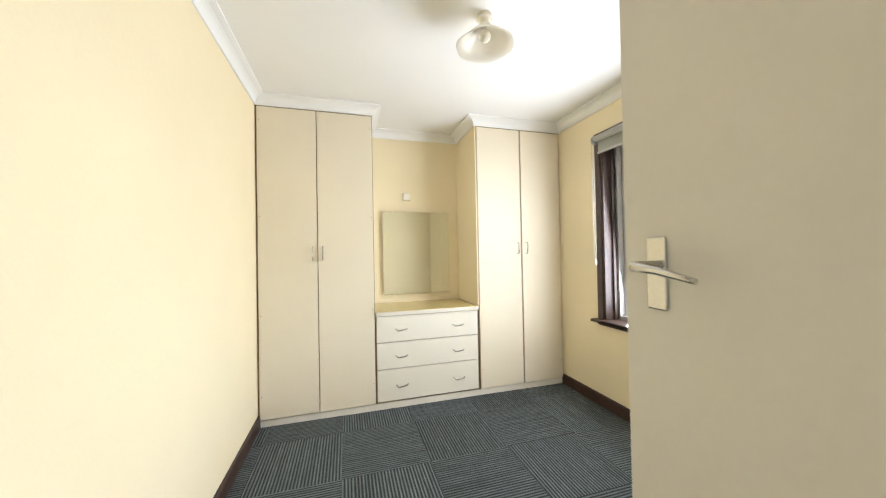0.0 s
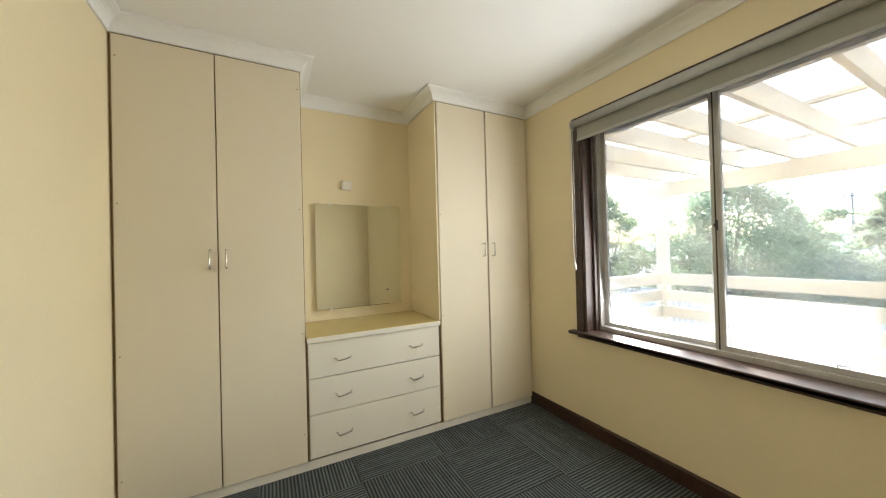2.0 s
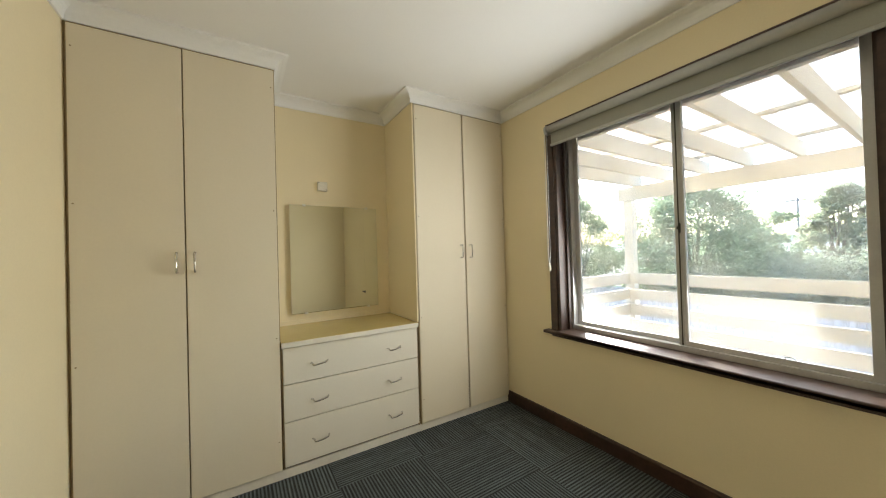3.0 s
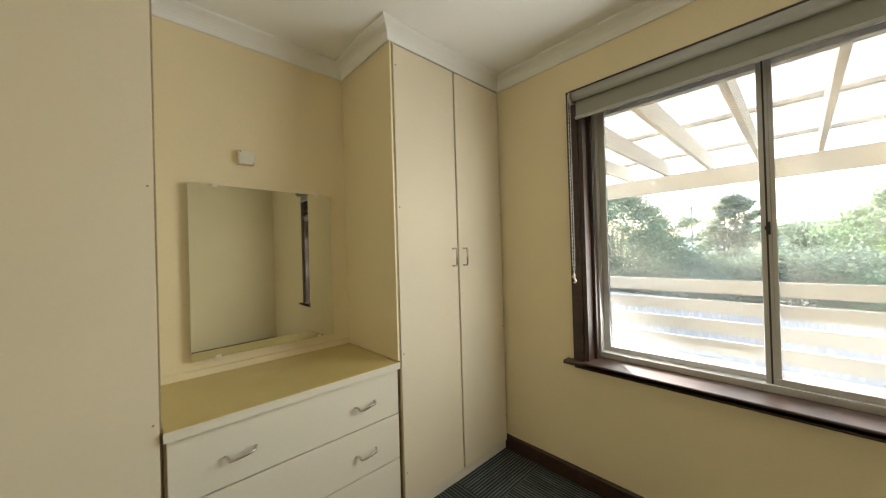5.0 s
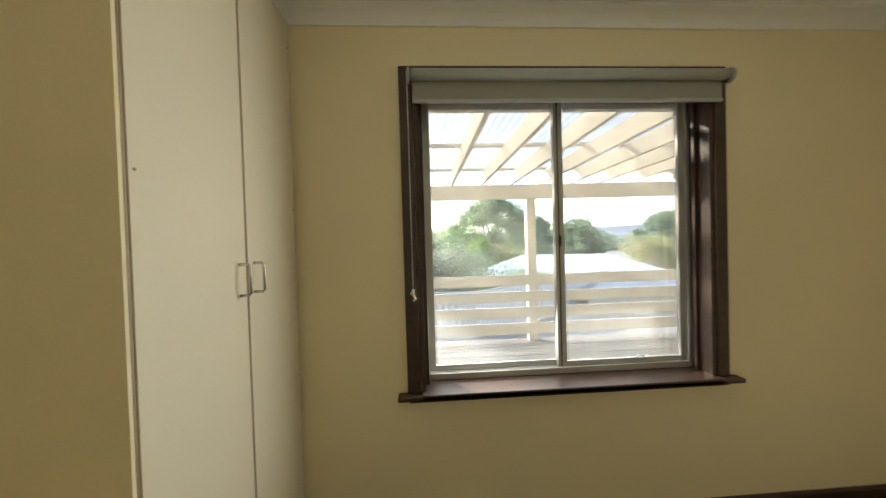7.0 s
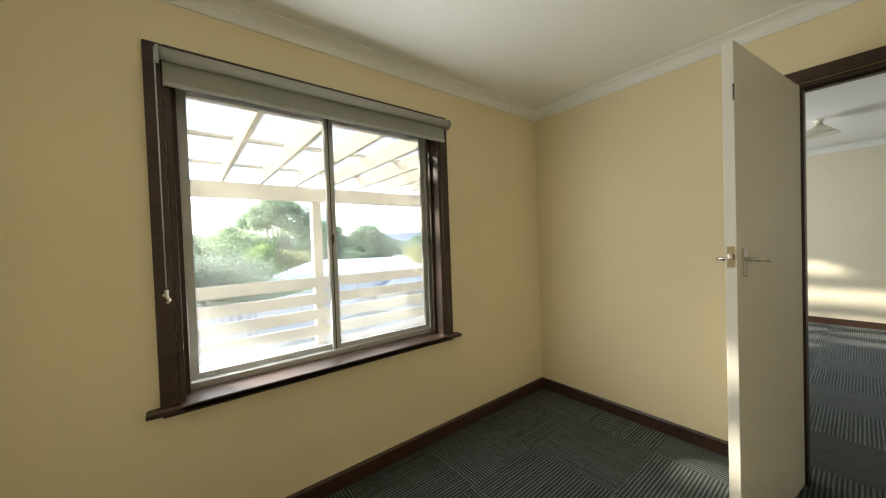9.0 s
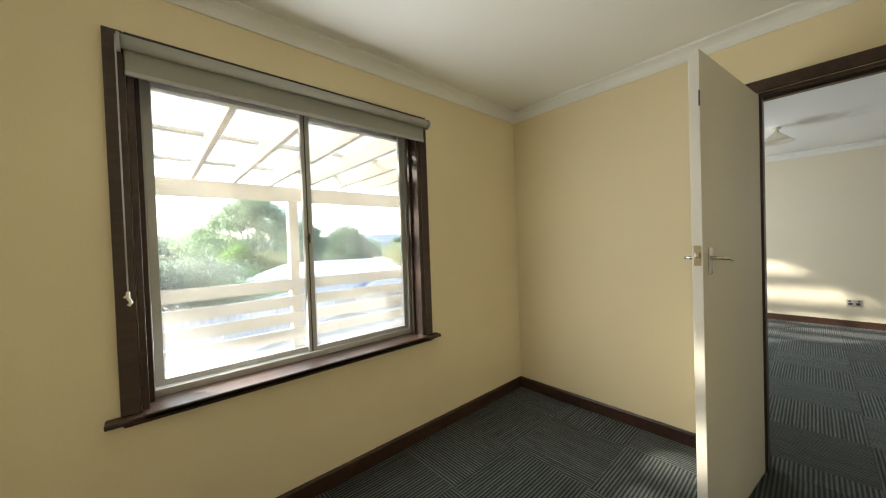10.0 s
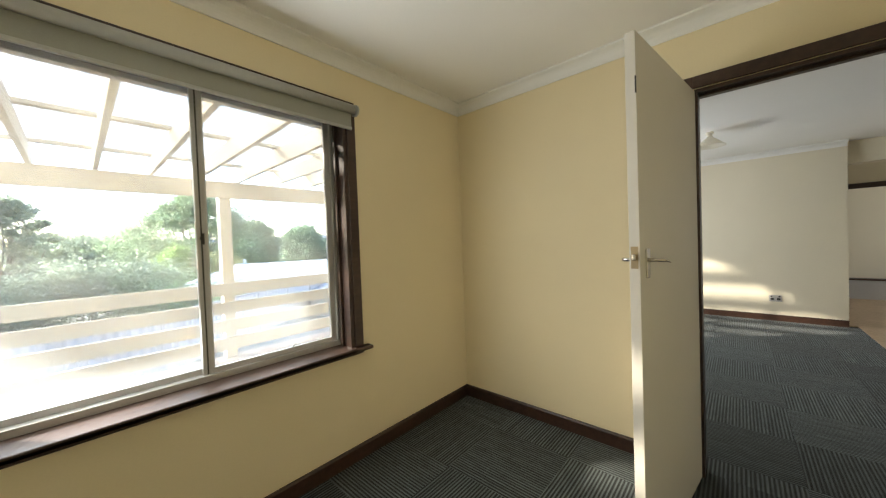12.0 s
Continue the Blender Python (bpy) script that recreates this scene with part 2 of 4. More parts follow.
def carpet_material():
    """Charcoal loop-pile tile: fine ribs along the tile's own y, in uneven pale and dark threads."""
    m = bpy.data.materials.new("charcoal_ribbed_carpet")
    m.use_nodes = True
    n, l = m.node_tree.nodes, m.node_tree.links
    p = n["Principled BSDF"]
    p.inputs["Roughness"].default_value, p.inputs["Specular IOR Level"].default_value = 0.9, 0.15
    p.inputs["Sheen Weight"].default_value, p.inputs["Sheen Roughness"].default_value = 0.12, 0.5
    tc, info = n.new("ShaderNodeTexCoord"), n.new("ShaderNodeObjectInfo")
    shift = n.new("ShaderNodeVectorMath")
    comb = n.new("ShaderNodeCombineXYZ")
    times = n.new("ShaderNodeMath")
    times.operation, times.inputs[1].default_value = "MULTIPLY", 37.0
    l.new(info.outputs["Random"], times.inputs[0])
    l.new(times.outputs["Value"], comb.inputs["X"])
    l.new(times.outputs["Value"], comb.inputs["Y"])
    l.new(tc.outputs["Object"], shift.inputs[0])
    l.new(comb.outputs["Vector"], shift.inputs[1])
    thread, streak, fuzz = n.new("ShaderNodeTexNoise"), n.new("ShaderNodeTexNoise"), n.new("ShaderNodeTexNoise")
    for node, sc, mul in ((thread, 1.0, (62.0, 0.9, 1.0)), (streak, 1.0, (130.0, 9.0, 1.0)), (fuzz, 420.0, (1, 1, 1))):
        mp = n.new("ShaderNodeMapping")
        mp.inputs["Scale"].default_value = mul
        l.new(shift.outputs["Vector"], mp.inputs["Vector"])
        l.new(mp.outputs["Vector"], node.inputs["Vector"])
        node.inputs["Scale"].default_value, node.inputs["Detail"].default_value = sc, 2
    ramp = n.new("ShaderNodeValToRGB")
    ramp.color_ramp.elements[0].position, ramp.color_ramp.elements[1].position = 0.36, 0.72
    ramp.color_ramp.elements[0].color, ramp.color_ramp.elements[1].color = (0.0110, 0.0128, 0.0130, 1), (0.104, 0.122, 0.121, 1)
    rib = n.new("ShaderNodeTexWave")
    rib.wave_type, rib.bands_direction = "BANDS", "X"
    rib.inputs["Scale"].default_value, rib.inputs["Distortion"].default_value = 17.5, 0.0
    l.new(shift.outputs["Vector"], rib.inputs["Vector"])
    blend = n.new("ShaderNodeMix")
    blend.inputs["Factor"].default_value = 0.48
    l.new(thread.outputs["Fac"], blend.inputs[2])
    l.new(rib.outputs["Fac"], blend.inputs[3])
    l.new(blend.outputs[0], ramp.inputs["Fac"])
    r2 = n.new("ShaderNodeMapRange")
    r2.inputs["From Min"].default_value, r2.inputs["From Max"].default_value = 0.35, 0.65
    r2.inputs["To Min"].default_value, r2.inputs["To Max"].default_value = 0.75, 1.25
    l.new(streak.outputs["Fac"], r2.inputs["Value"])
    r3 = n.new("ShaderNodeMapRange")
    r3.inputs["To Min"].default_value, r3.inputs["To Max"].default_value = 0.8, 1.25
    l.new(info.outputs["Random"], r3.inputs["Value"])
    mm = n.new("ShaderNodeMath")
    mm.operation = "MULTIPLY"
    l.new(r2.outputs["Result"], mm.inputs[0])
    l.new(r3.outputs["Result"], mm.inputs[1])
    sc = n.new("ShaderNodeVectorMath")
    sc.operation = "SCALE"
    l.new(ramp.outputs["Color"], sc.inputs[0])
    l.new(mm.outputs["Value"], sc.inputs["Scale"])
    l.new(sc.outputs["Vector"], p.inputs["Base Color"])
    addn = n.new("ShaderNodeMath")
    addn.operation = "ADD"
    l.new(thread.outputs["Fac"], addn.inputs[0])
    l.new(fuzz.outputs["Fac"], addn.inputs[1])
    bp = n.new("ShaderNodeBump")
    bp.inputs["Strength"].default_value, bp.inputs["Distance"].default_value = 0.6, 0.003
    l.new(addn.outputs["Value"], bp.inputs["Height"])
    l.new(bp.outputs["Normal"], p.inputs["Normal"])
    return m


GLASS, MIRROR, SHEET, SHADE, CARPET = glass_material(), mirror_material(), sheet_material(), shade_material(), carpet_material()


# ---- building helpers ----
def box(bm, x0, x1, y0, y1, z0, z1, bevel=0.0):
    made = bmesh.ops.create_cube(bm, size=1.0, matrix=Matrix.Translation(((x0 + x1) / 2, (y0 + y1) / 2, (z0 + z1) / 2)) @ Matrix.Diagonal((x1 - x0, y1 - y0, z1 - z0, 1)))
    if bevel:
        edges = list({e for v in made["verts"] for e in v.link_edges})
        bmesh.ops.bevel(bm, geom=edges, offset=bevel, segments=2, affect="EDGES", profile=0.5)
    return bm


def boxes(*rows, bevel=0.0):
    bm = bmesh.new()
    for r in rows:
        box(bm, *r, bevel=bevel)
    return bm


def tube(bm, points, r, sides=8):
    """A round bar along points."""
    points = [Vector(p) for p in points]
    rings = []
    for i, p in enumerate(points):
        way = (points[min(i + 1, len(points) - 1)] - points[max(i - 1, 0)]).normalized()
        side = way.cross(Vector((0, 0, 1)) if abs(way.z) < 0.9 else Vector((1, 0, 0))).normalized()
        up = side.cross(way)
        rad = r[i] if isinstance(r, (list, tuple)) else r
        rings.append([bm.verts.new(p + rad * (math.cos(2 * math.pi * k / sides) * side + math.sin(2 * math.pi * k / sides) * up)) for k in range(sides)])
    for a, b in zip(rings, rings[1:]):
        for k in range(sides):
            f = bm.faces.new((a[k], a[(k + 1) % sides], b[(k + 1) % sides], b[k]))
            f.smooth = True
    bm.faces.new(rings[0][::-1])
    bm.faces.new(rings[-1])
    return bm


def part(name, bm, mat, parent=None, label=""):
    bmesh.ops.recalc_face_normals(bm, faces=bm.faces)
    me = bpy.data.meshes.new(name)
    bm.to_mesh(me)
    bm.free()
    me.materials.append(mat)
    ob = new(name, me)
    ob.parent = parent
    return tagged(ob, label)


def thing(name, label, category, m=None, group="", kind=""):
    ob = new(name)
    if m is not None:
        ob.matrix_world = m
    return tagged(ob, label, category, group, kind)


def structure(name, bm, mat, label, category):
    return tagged(part(name, bm, mat), label, category, "", "structure")


def sweep(bm, path, profile, closed):
    """Carry a profile of (away from wall, height) along a plan path with mitred corners; the room lies to the path's left."""
    path = [Vector((*p, 0)) for p in path]
    n = len(path)
    rings = []
    for i, p in enumerate(path):
        ins = (p - path[i - 1]).normalized() if (closed or i) else None
        out = (path[(i + 1) % n] - p).normalized() if (closed or i < n - 1) else None
        na = Vector((-ins.y, ins.x, 0)) if ins else None
        nb = Vector((-out.y, out.x, 0)) if out else None
        if na and nb:
            nn = (na + nb).normalized()
            nn = nn / max(0.2, nn.dot(na))
        else:
            nn = na or nb
        rings.append([bm.verts.new(p + nn * d + Vector((0, 0, z))) for d, z in profile])
    k = len(profile)
    for i in range(n if closed else n - 1):
        a, b = rings[i], rings[(i + 1) % n]
        for j in range(k - 1):
            bm.faces.new((a[j], a[j + 1], b[j + 1], b[j]))
        bm.faces.new((a[k - 1], a[0], b[0], b[k - 1]))
    if not closed:
        bm.faces.new(rings[0])
        bm.faces.new(rings[-1][::-1])
    return bm


# ---- bedroom shell ----
XL, XR, YS, YW, YN, ZC = -0.554, 2.0, -0.40, 2.63, 3.127, 2.405
YF = -4.86                            # far wall of the living room
WY0, WY1, WZ0, WZ1 = 0.68, 2.085, 0.685, 2.128   # bedroom window opening
LY0, LY1, LZ0, LZ1 = -4.05, -2.05, 0.75, 2.085    # living room window opening
DX0, DX1, DZ = -0.405, 0.432, 2.035              # doorway

structure("floor", boxes((-3.6, 2.22, -7.7, 3.35, -0.22, -0.012)), DARK, "dark subfloor slab under the carpet tiles", "floor")
structure("ceiling", boxes((-3.6, 2.22, -7.7, 3.35, ZC, ZC + 0.12)), CEILING, "flat white painted plaster ceiling", "ceiling")
structure("wall_east", boxes(
    (XR, 2.22, -7.7, LY0, -0.02, ZC), (XR, 2.22, LY0, LY1, -0.02, LZ0), (XR, 2.22, LY0, LY1, LZ1, ZC),
    (XR, 2.22, LY1, WY0, -0.02, ZC), (XR, 2.22, WY0, WY1, -0.02, WZ0), (XR, 2.22, WY0, WY1, WZ1, ZC),
    (XR, 2.22, WY1, 3.35, -0.02, ZC)), WALL, "cream painted plaster wall with a wide window", "wall")
structure("wall_west", boxes((XL - 0.11, XL, YS - 0.11, YN + 0.12, -0.02, ZC)), WALL, "plain cream painted plaster wall", "wall")
structure("wall_north", boxes((XL, XR, YN, YN + 0.12, -0.02, ZC)), WALL, "cream painted wall behind the built-in wardrobes", "wall")
structure("wall_south", boxes((XL, DX0, YS - 0.11, YS, -0.02, ZC), (DX1, XR, YS - 0.11, YS, -0.02, ZC), (DX0, DX1, YS - 0.11, YS, DZ, ZC)),
          WALL, "cream painted wall with an open doorway", "wall")

# ---- living room and passage beyond ----
structure("wall_living_far", boxes((-0.77, XR, YF - 0.11, YF, -0.02, ZC)), FAR_WALL, "pale cream wall of the next room with sun patches", "wall")
# the opening in this wall is assumed, out of view, for the fill lamp
structure("wall_living_west", boxes((-3.71, -3.6, -7.7, -6.6, -0.02, ZC), (-3.71, -3.6, -5.7, YS - 0.11, -0.02, ZC), (-3.71, -3.6, -6.6, -5.7, -0.02, 1.1), (-3.71, -3.6, -6.6, -5.7, 1.9, ZC)), FAR_WALL, "cream wall with an added, unseen window opening", "wall")
structure("wall_living_north", boxes((-3.6, XL - 0.11, YS - 0.22, YS - 0.11, -0.02, ZC)), FAR_WALL, "plain cream wall", "wall")
structure("wall_passage_end", boxes((-3.6, XR, -7.81, -7.7, -0.02, ZC)), FAR_WALL, "cream wall at the end of the passage", "wall")
structure("wall_bulkhead", boxes((-3.6, -0.77, YF - 0.35, YF - 0.11, 2.12, ZC)), FAR_WALL, "cream bulkhead over a wide opening", "wall")
structure("wall_kitchen", boxes((-3.6, -0.77, -6.11, -6.0, 1.90, ZC), (-0.95, -0.77, -6.11, -6.0, -0.02, 1.90)), FAR_WALL, "cream wall round a kitchen doorway", "wall")
structure("trim_kitchen_door", boxes((-3.0, -0.95, -6.0, -5.975, 1.86, 1.935)), STAIN, "dark brown stained door head", "trim")
structure("trim_kitchen_plinth", boxes((-3.6, XR, -7.7, -7.55, -0.01, 0.34)), GREYP, "pale grey low plinth against the wall", "trim")
structure("trim_kitchen_ledge", boxes((-3.6, XR, -7.7, -7.54, 0.34, 0.365)), STAIN, "dark timber ledge over the plinth", "trim")
structure("floor_vinyl", boxes((-3.6, -0.86, -7.55, YF + 1.2, -0.011, 0.003), (-0.86, XR, -7.55, YF - 0.11, -0.011, 0.003)), VINYL, "tan patterned vinyl floor", "floor")

# ---- cornices and skirtings ----
COVE = [(0.0, ZC - 0.074), (0.008, ZC - 0.074), (0.010, ZC - 0.067)] + [
    (0.010 + 0.050 * (1 - math.cos(a)), ZC - 0.067 + 0.050 * math.sin(a)) for a in (0.3, 0.6, 0.9, 1.2, 1.45)] + [
    (0.064, ZC - 0.014), (0.071, ZC - 0.012), (0.071, ZC - 0.0005), (0.0, ZC - 0.0005)]
ring = [(XL, YS), (XR, YS), (XR, YW), (1.1515, YW), (1.1515, YN), (0.280, YN), (0.280, YW), (XL, YW)]
structure("cornice", sweep(bmesh.new(), ring, COVE, True), CORNICE, "white coved plaster cornice", "cornice")
structure("cornice_living", sweep(bmesh.new(), [(XR, YS - 0.11), (XL - 0.11, YS - 0.11)], COVE, False), CORNICE, "white coved plaster cornice", "cornice")
structure("cornice_living_far", sweep(bmesh.new(), [(-0.77, YF), (XR, YF), (XR, YS - 0.2)], COVE, False), CORNICE, "white coved plaster cornice", "cornice")
SK = [(0.0, -0.01), (0.016, -0.01), (0.016, 0.078), (0.010, 0.088), (0.0, 0.088)]
structure("baseboard", sweep(bmesh.new(), [(0.50, YS), (XR, YS), (XR, YW)], SK, False), SKIRT, "reddish brown timber skirting board", "baseboard")
structure("baseboard_west", sweep(bmesh.new(), [(XL, YW), (XL, YS), (DX0 - 0.07, YS)], SK, False), SKIRT, "reddish brown timber skirting board", "baseboard")
structure("baseboard_living", sweep(bmesh.new(), [(-0.77, YF), (XR, YF), (XR, YS - 0.11)], SK, False), SKIRT, "reddish brown timber skirting board", "baseboard")


# ---- built-in wardrobes and drawers ----
def d_handle(parent, x, z, vertical=True):
    """A square-cornered wire pull, 96 mm long, standing 28 mm off the panel."""
    y, h, o = 2.62, 0.048, 0.032
    if vertical:
        pts = [(x, y + 0.002, z - h), (x, y - o + 0.006, z - h), (x, y - o, z - h + 0.006), (x, y - o, z + h - 0.006), (x, y - o + 0.006, z + h), (x, y + 0.002, z + h)]
    else:
        pts = [(x - h, y + 0.002, z), (x - h * 0.9, y - 0.012, z + 0.002)] + [(x + h * u, y - o * (1 - 0.25 * u * u), z - 0.004 + 0.006 * u) for u in (-0.75, -0.4, 0, 0.4, 0.75)] + [(x + h * 0.9, y - 0.012, z + 0.002), (x + h, y + 0.002, z)]
    part("handle", tube(bmesh.new(), pts, 0.0048, 8), CHROME, parent, "bent chrome wire handle")


def wardrobe(x0, x1, split, label, hz, side_right, side_left, gap, hl, hr):
    w = thing("wardrobe", label, "wardrobe", group="built-in wardrobes")
    part("carcass", boxes((x0, x1, 2.645, YN - 0.002, 0.050, ZC - 0.002)), LAMINATE, w)
    for a, b in ((x0 + 0.0005, x0 + 0.017), (x1 - 0.017, x1 - 0.0005), (split - 0.009, split + 0.009)):
        part("side_edge", boxes((a, b, 2.6385, 2.6448, 0.051, 2.322)), EDGE, w, "worn bare timber edge and painted shadow gap")
    if side_left:
        part("side_edge", boxes((x0 - 0.001, x0 + 0.005, 2.622, 2.6380, 0.051, 2.322)), EDGE, w, "worn bare timber edge and painted shadow gap")
    # brown strip draws the shadow line below the doors; the side strips are timber edges
    part("bottom_shadow_line", boxes((x0 + 0.018, split - 0.0095, 2.6385, 2.6448, 0.0515, 0.066), (split + 0.0095, x1 - 0.018, 2.6385, 2.6448, 0.0515, 0.066)), EDGE, w, "worn bare timber edge and painted shadow gap")
    part("top_rail", boxes((x0 + 0.001, x1 - 0.001, 2.634, 2.6448, 2.3225, 2.336)), EDGE, w, "worn bare timber rail")
    for a, b, hx in ((x0 + (0.014 if not side_left else 0.008), split - gap, split - hl), (split + gap, x1 - (0.012 if not side_right else 0.006), split + hr)):
        d = part("door", boxes((a, b, 2.62, 2.638, 0.057, 2.322), bevel=0.0015), LAMINATE, w)
        d_handle(d, hx, hz)
        outer = a if hx > (a + b) / 2 else b
        for z in (0.22, 0.80, 1.52, 2.22):
            bm = bmesh.new()
            bmesh.ops.create_cone(bm, cap_ends=True, segments=10, radius1=0.0035, radius2=0.0035, depth=0.002,
                                  matrix=pose(outer + (0.014 if outer == a else -0.014), 2.6195, z, 90))
            part("screw_cover", bm, EDGE, d, "small brown screw head")
    return w


wardrobe(XL, 0.282, -0.136, "tall two-door cream laminate wardrobe built in beside the wall", 1.245, True, False, 0.0030, 0.034, 0.038)
wardrobe(1.162, XR, 1.585, "narrow two-door cream laminate wardrobe built in beside the window", 1.262, False, True, 0.0065, 0.046, 0.041)
structure("wall_alcove_side", boxes((1.1515, 1.1608, 2.6225, YN - 0.001, 0.7735, ZC - 0.076)), WALL, "cream painted panel closing the alcove beside the wardrobe", "wall")
chest = thing("chest_of_drawers", "three-drawer white laminate dresser between the wardrobes", "drawers")
# carcass coloured brown so the gaps between drawers read as shaded
part("carcass", boxes((0.284, 1.150, 2.645, YN - 0.002, 0.050, 0.739)), EDGE, chest)
for a, b in ((0.284, 0.2895), (1.145, 1.150)):
    part("edge_strip", boxes((a, b, 2.628, 2.645, 0.051, 0.739)), EDGE, chest, "bare worn panel edge")
part("top", boxes((0.2835, 1.1505, 2.610, YN - 0.002, 0.740, 0.772), bevel=0.003), TOP, chest, "olive brown glossy laminate top")
part("top_edge", boxes((0.2835, 1.1505, 2.606, 2.6095, 0.741, 0.770)), DRAWER, chest, "pale edge strip")
part("upstand", boxes((0.2835, 1.1505, YN - 0.014, YN - 0.002, 0.7725, 0.802)), WALL, chest, "cream upstand strip")
for z0, z1 in ((0.530, 0.736), (0.318, 0.524), (0.066, 0.312)):
    d = part("drawer", boxes((0.2915, 1.1435, 2.62, 2.638, z0, z1), bevel=0.0015), DRAWER, chest)
    for hx in (0.487, 0.967):
        d_handle(d, hx, (z0 + z1) / 2 - 0.005, False)
structure("trim_kickboard", boxes((XL, XR - 0.016, 2.632, 2.644, -0.01, 0.049)), KICK, "white painted kickboard under the built-ins", "kickboard")

mirror = thing("wall_mirror", "frameless rectangular wall mirror above the dresser", "mirror")
mirror_ob = part("mirror_glass", boxes((-0.327, 0.327, -0.003, 0.003, 0.847, 1.631), bevel=0.001), MIRROR, mirror)
mirror_ob.matrix_local = pose(0.727, YN - 0.0165, 0.0, 0, 0, 2.0)
for x, z in ((0.50, 0.848), (0.97, 0.848), (0.50, 1.630), (0.97, 1.630)):
    part("clip", boxes((x - 0.011, x + 0.011, YN - 0.030 + 0.018 * (x > 0.7), YN - 0.0005, z - 0.009, z + 0.009), bevel=0.002), PLASTIC, mirror, "clear plastic mirror clip")
plate = thing("junction_box", "small square cream plastic wall box above the mirror", "wall box")
part("cover", boxes((0.598, 0.668, YN - 0.034, YN, 1.744, 1.812), bevel=0.006), PLASTIC, plate)
for x, z in ((0.606, 1.804), (0.660, 1.752)):
    part("screw", boxes((x - 0.003, x + 0.003, YN - 0.036, YN - 0.0335, z - 0.003, z + 0.003)), EDGE, plate, "small brown screw head")


# ---- bedroom window ----
def window(name, y0, y1, z0, z1, label, detail):
    w = thing(name, label, "window", kind="structure")
    ym = (y0 + y1) / 2 - 0.01
    t = 0.020
    part("reveal", boxes((1.985, 2.205, y0 - 0.0, y0 + t, z0, z1), (1.985, 2.205, y1 - t, y1, z0, z1), (1.985, 2.205, y0 + t, y1 - t, z1 - t, z1)), STAIN, w, "dark brown stained reveal lining")
    part("casing", boxes((1.978, 2.0, y0 - 0.062, y0 - 0.004, z0, z1 + 0.020), bevel=0.004), STAIN, w)
    part("casing", boxes((1.978, 2.0, y1 + 0.004, y1 + 0.062, z0, z1 + 0.020), bevel=0.004), STAIN, w)
    part("casing", boxes((1.978, 2.0, y0 - 0.003, y1 + 0.003, z1 + 0.004, z1 + 0.020), bevel=0.004), STAIN, w)
    part("stop_bead", boxes((2.055, 2.075, y0 + t, y0 + t + 0.016, z0, z1 - t), (2.055, 2.075, y1 - t - 0.016, y1 - t, z0, z1 - t)), STAIN, w)
    sill = boxes((1.940, 2.205, y0 + 0.0, y1 - 0.0, z0 - 0.022, z0 + 0.004), (1.940, 1.9995, y0 - 0.105, y1 + 0.105, z0 - 0.022, z0 - 0.001), bevel=0.005)
    part("sill", sill, STAIN, w, "dark brown sill, polished by sun")
    part("apron", boxes((1.972, 1.9995, y0 - 0.055, y1 + 0.055, z0 - 0.042, z0 - 0.022), bevel=0.004), STAIN, w)
    a0, a1, b0, b1 = y0 + t, y1 - t, z0 + 0.004, z1 - t
    part("outer_frame", boxes((2.10, 2.17, a0, a0 + 0.020, b0, b1), (2.10, 2.17, a1 - 0.020, a1, b0, b1), (2.10, 2.17, a0 + 0.020, a1 - 0.020, b0, b0 + 0.030), (2.10, 2.17, a0 + 0.020, a1 - 0.020, b1 - 0.022, b1), bevel=0.002), ALUMINIUM, w)
    for k, (p0, p1, x) in enumerate(((ym - 0.012, a1 - 0.020, 2.142), (a0 + 0.020, ym + 0.026, 2.114))):
        c0, c1 = b0 + 0.030, b1 - 0.022
        s = part("sash", boxes((x, x + 0.022, p0, p0 + 0.032, c0, c1), (x, x + 0.022, p1 - 0.032, p1, c0, c1), (x, x + 0.022, p0 + 0.032, p1 - 0.032, c0, c0 + 0.026), (x, x + 0.022, p0 + 0.032, p1 - 0.032, c1 - 0.024, c1), bevel=0.002), ALUMINIUM, w, "sliding aluminium sash")
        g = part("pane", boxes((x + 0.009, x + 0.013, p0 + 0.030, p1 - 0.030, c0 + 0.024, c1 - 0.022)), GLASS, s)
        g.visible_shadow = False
    part("interlock", boxes((2.1145, 2.1355, ym - 0.021, ym - 0.0065, b0 + 0.056, b1 - 0.046), bevel=0.002), ALUMINIUM, w, "pale aluminium interlocking stile")
    part("weather_seal", boxes((2.1120, 2.1138, ym + 0.004, ym + 0.010, b0 + 0.032, b1 - 0.024)), DARK, w, "dark rubber seal strip")
    if detail:
        part("latch", boxes((2.102, 2.1135, ym + 0.002, ym + 0.014, 1.345, 1.360), (2.106, 2.1135, ym - 0.003, ym + 0.004, 1.325, 1.378), bevel=0.002), DARK, w, "small dark sash catch")
        part("finger_pull", tube(bmesh.new(), [(2.112, 0.955, 0.748), (2.100, 0.958, 0.760), (2.100, 0.985, 0.760), (2.112, 0.988, 0.748)], 0.003, 6), ALUMINIUM, w, "small metal pull")
    return w


window("window_1", WY0, WY1, WZ0, WZ1, "two-pane sliding aluminium window in a dark brown timber surround", True)
window("window_2", LY0, LY1, LZ0, LZ1, "two-pane sliding aluminium window in the next room", False)

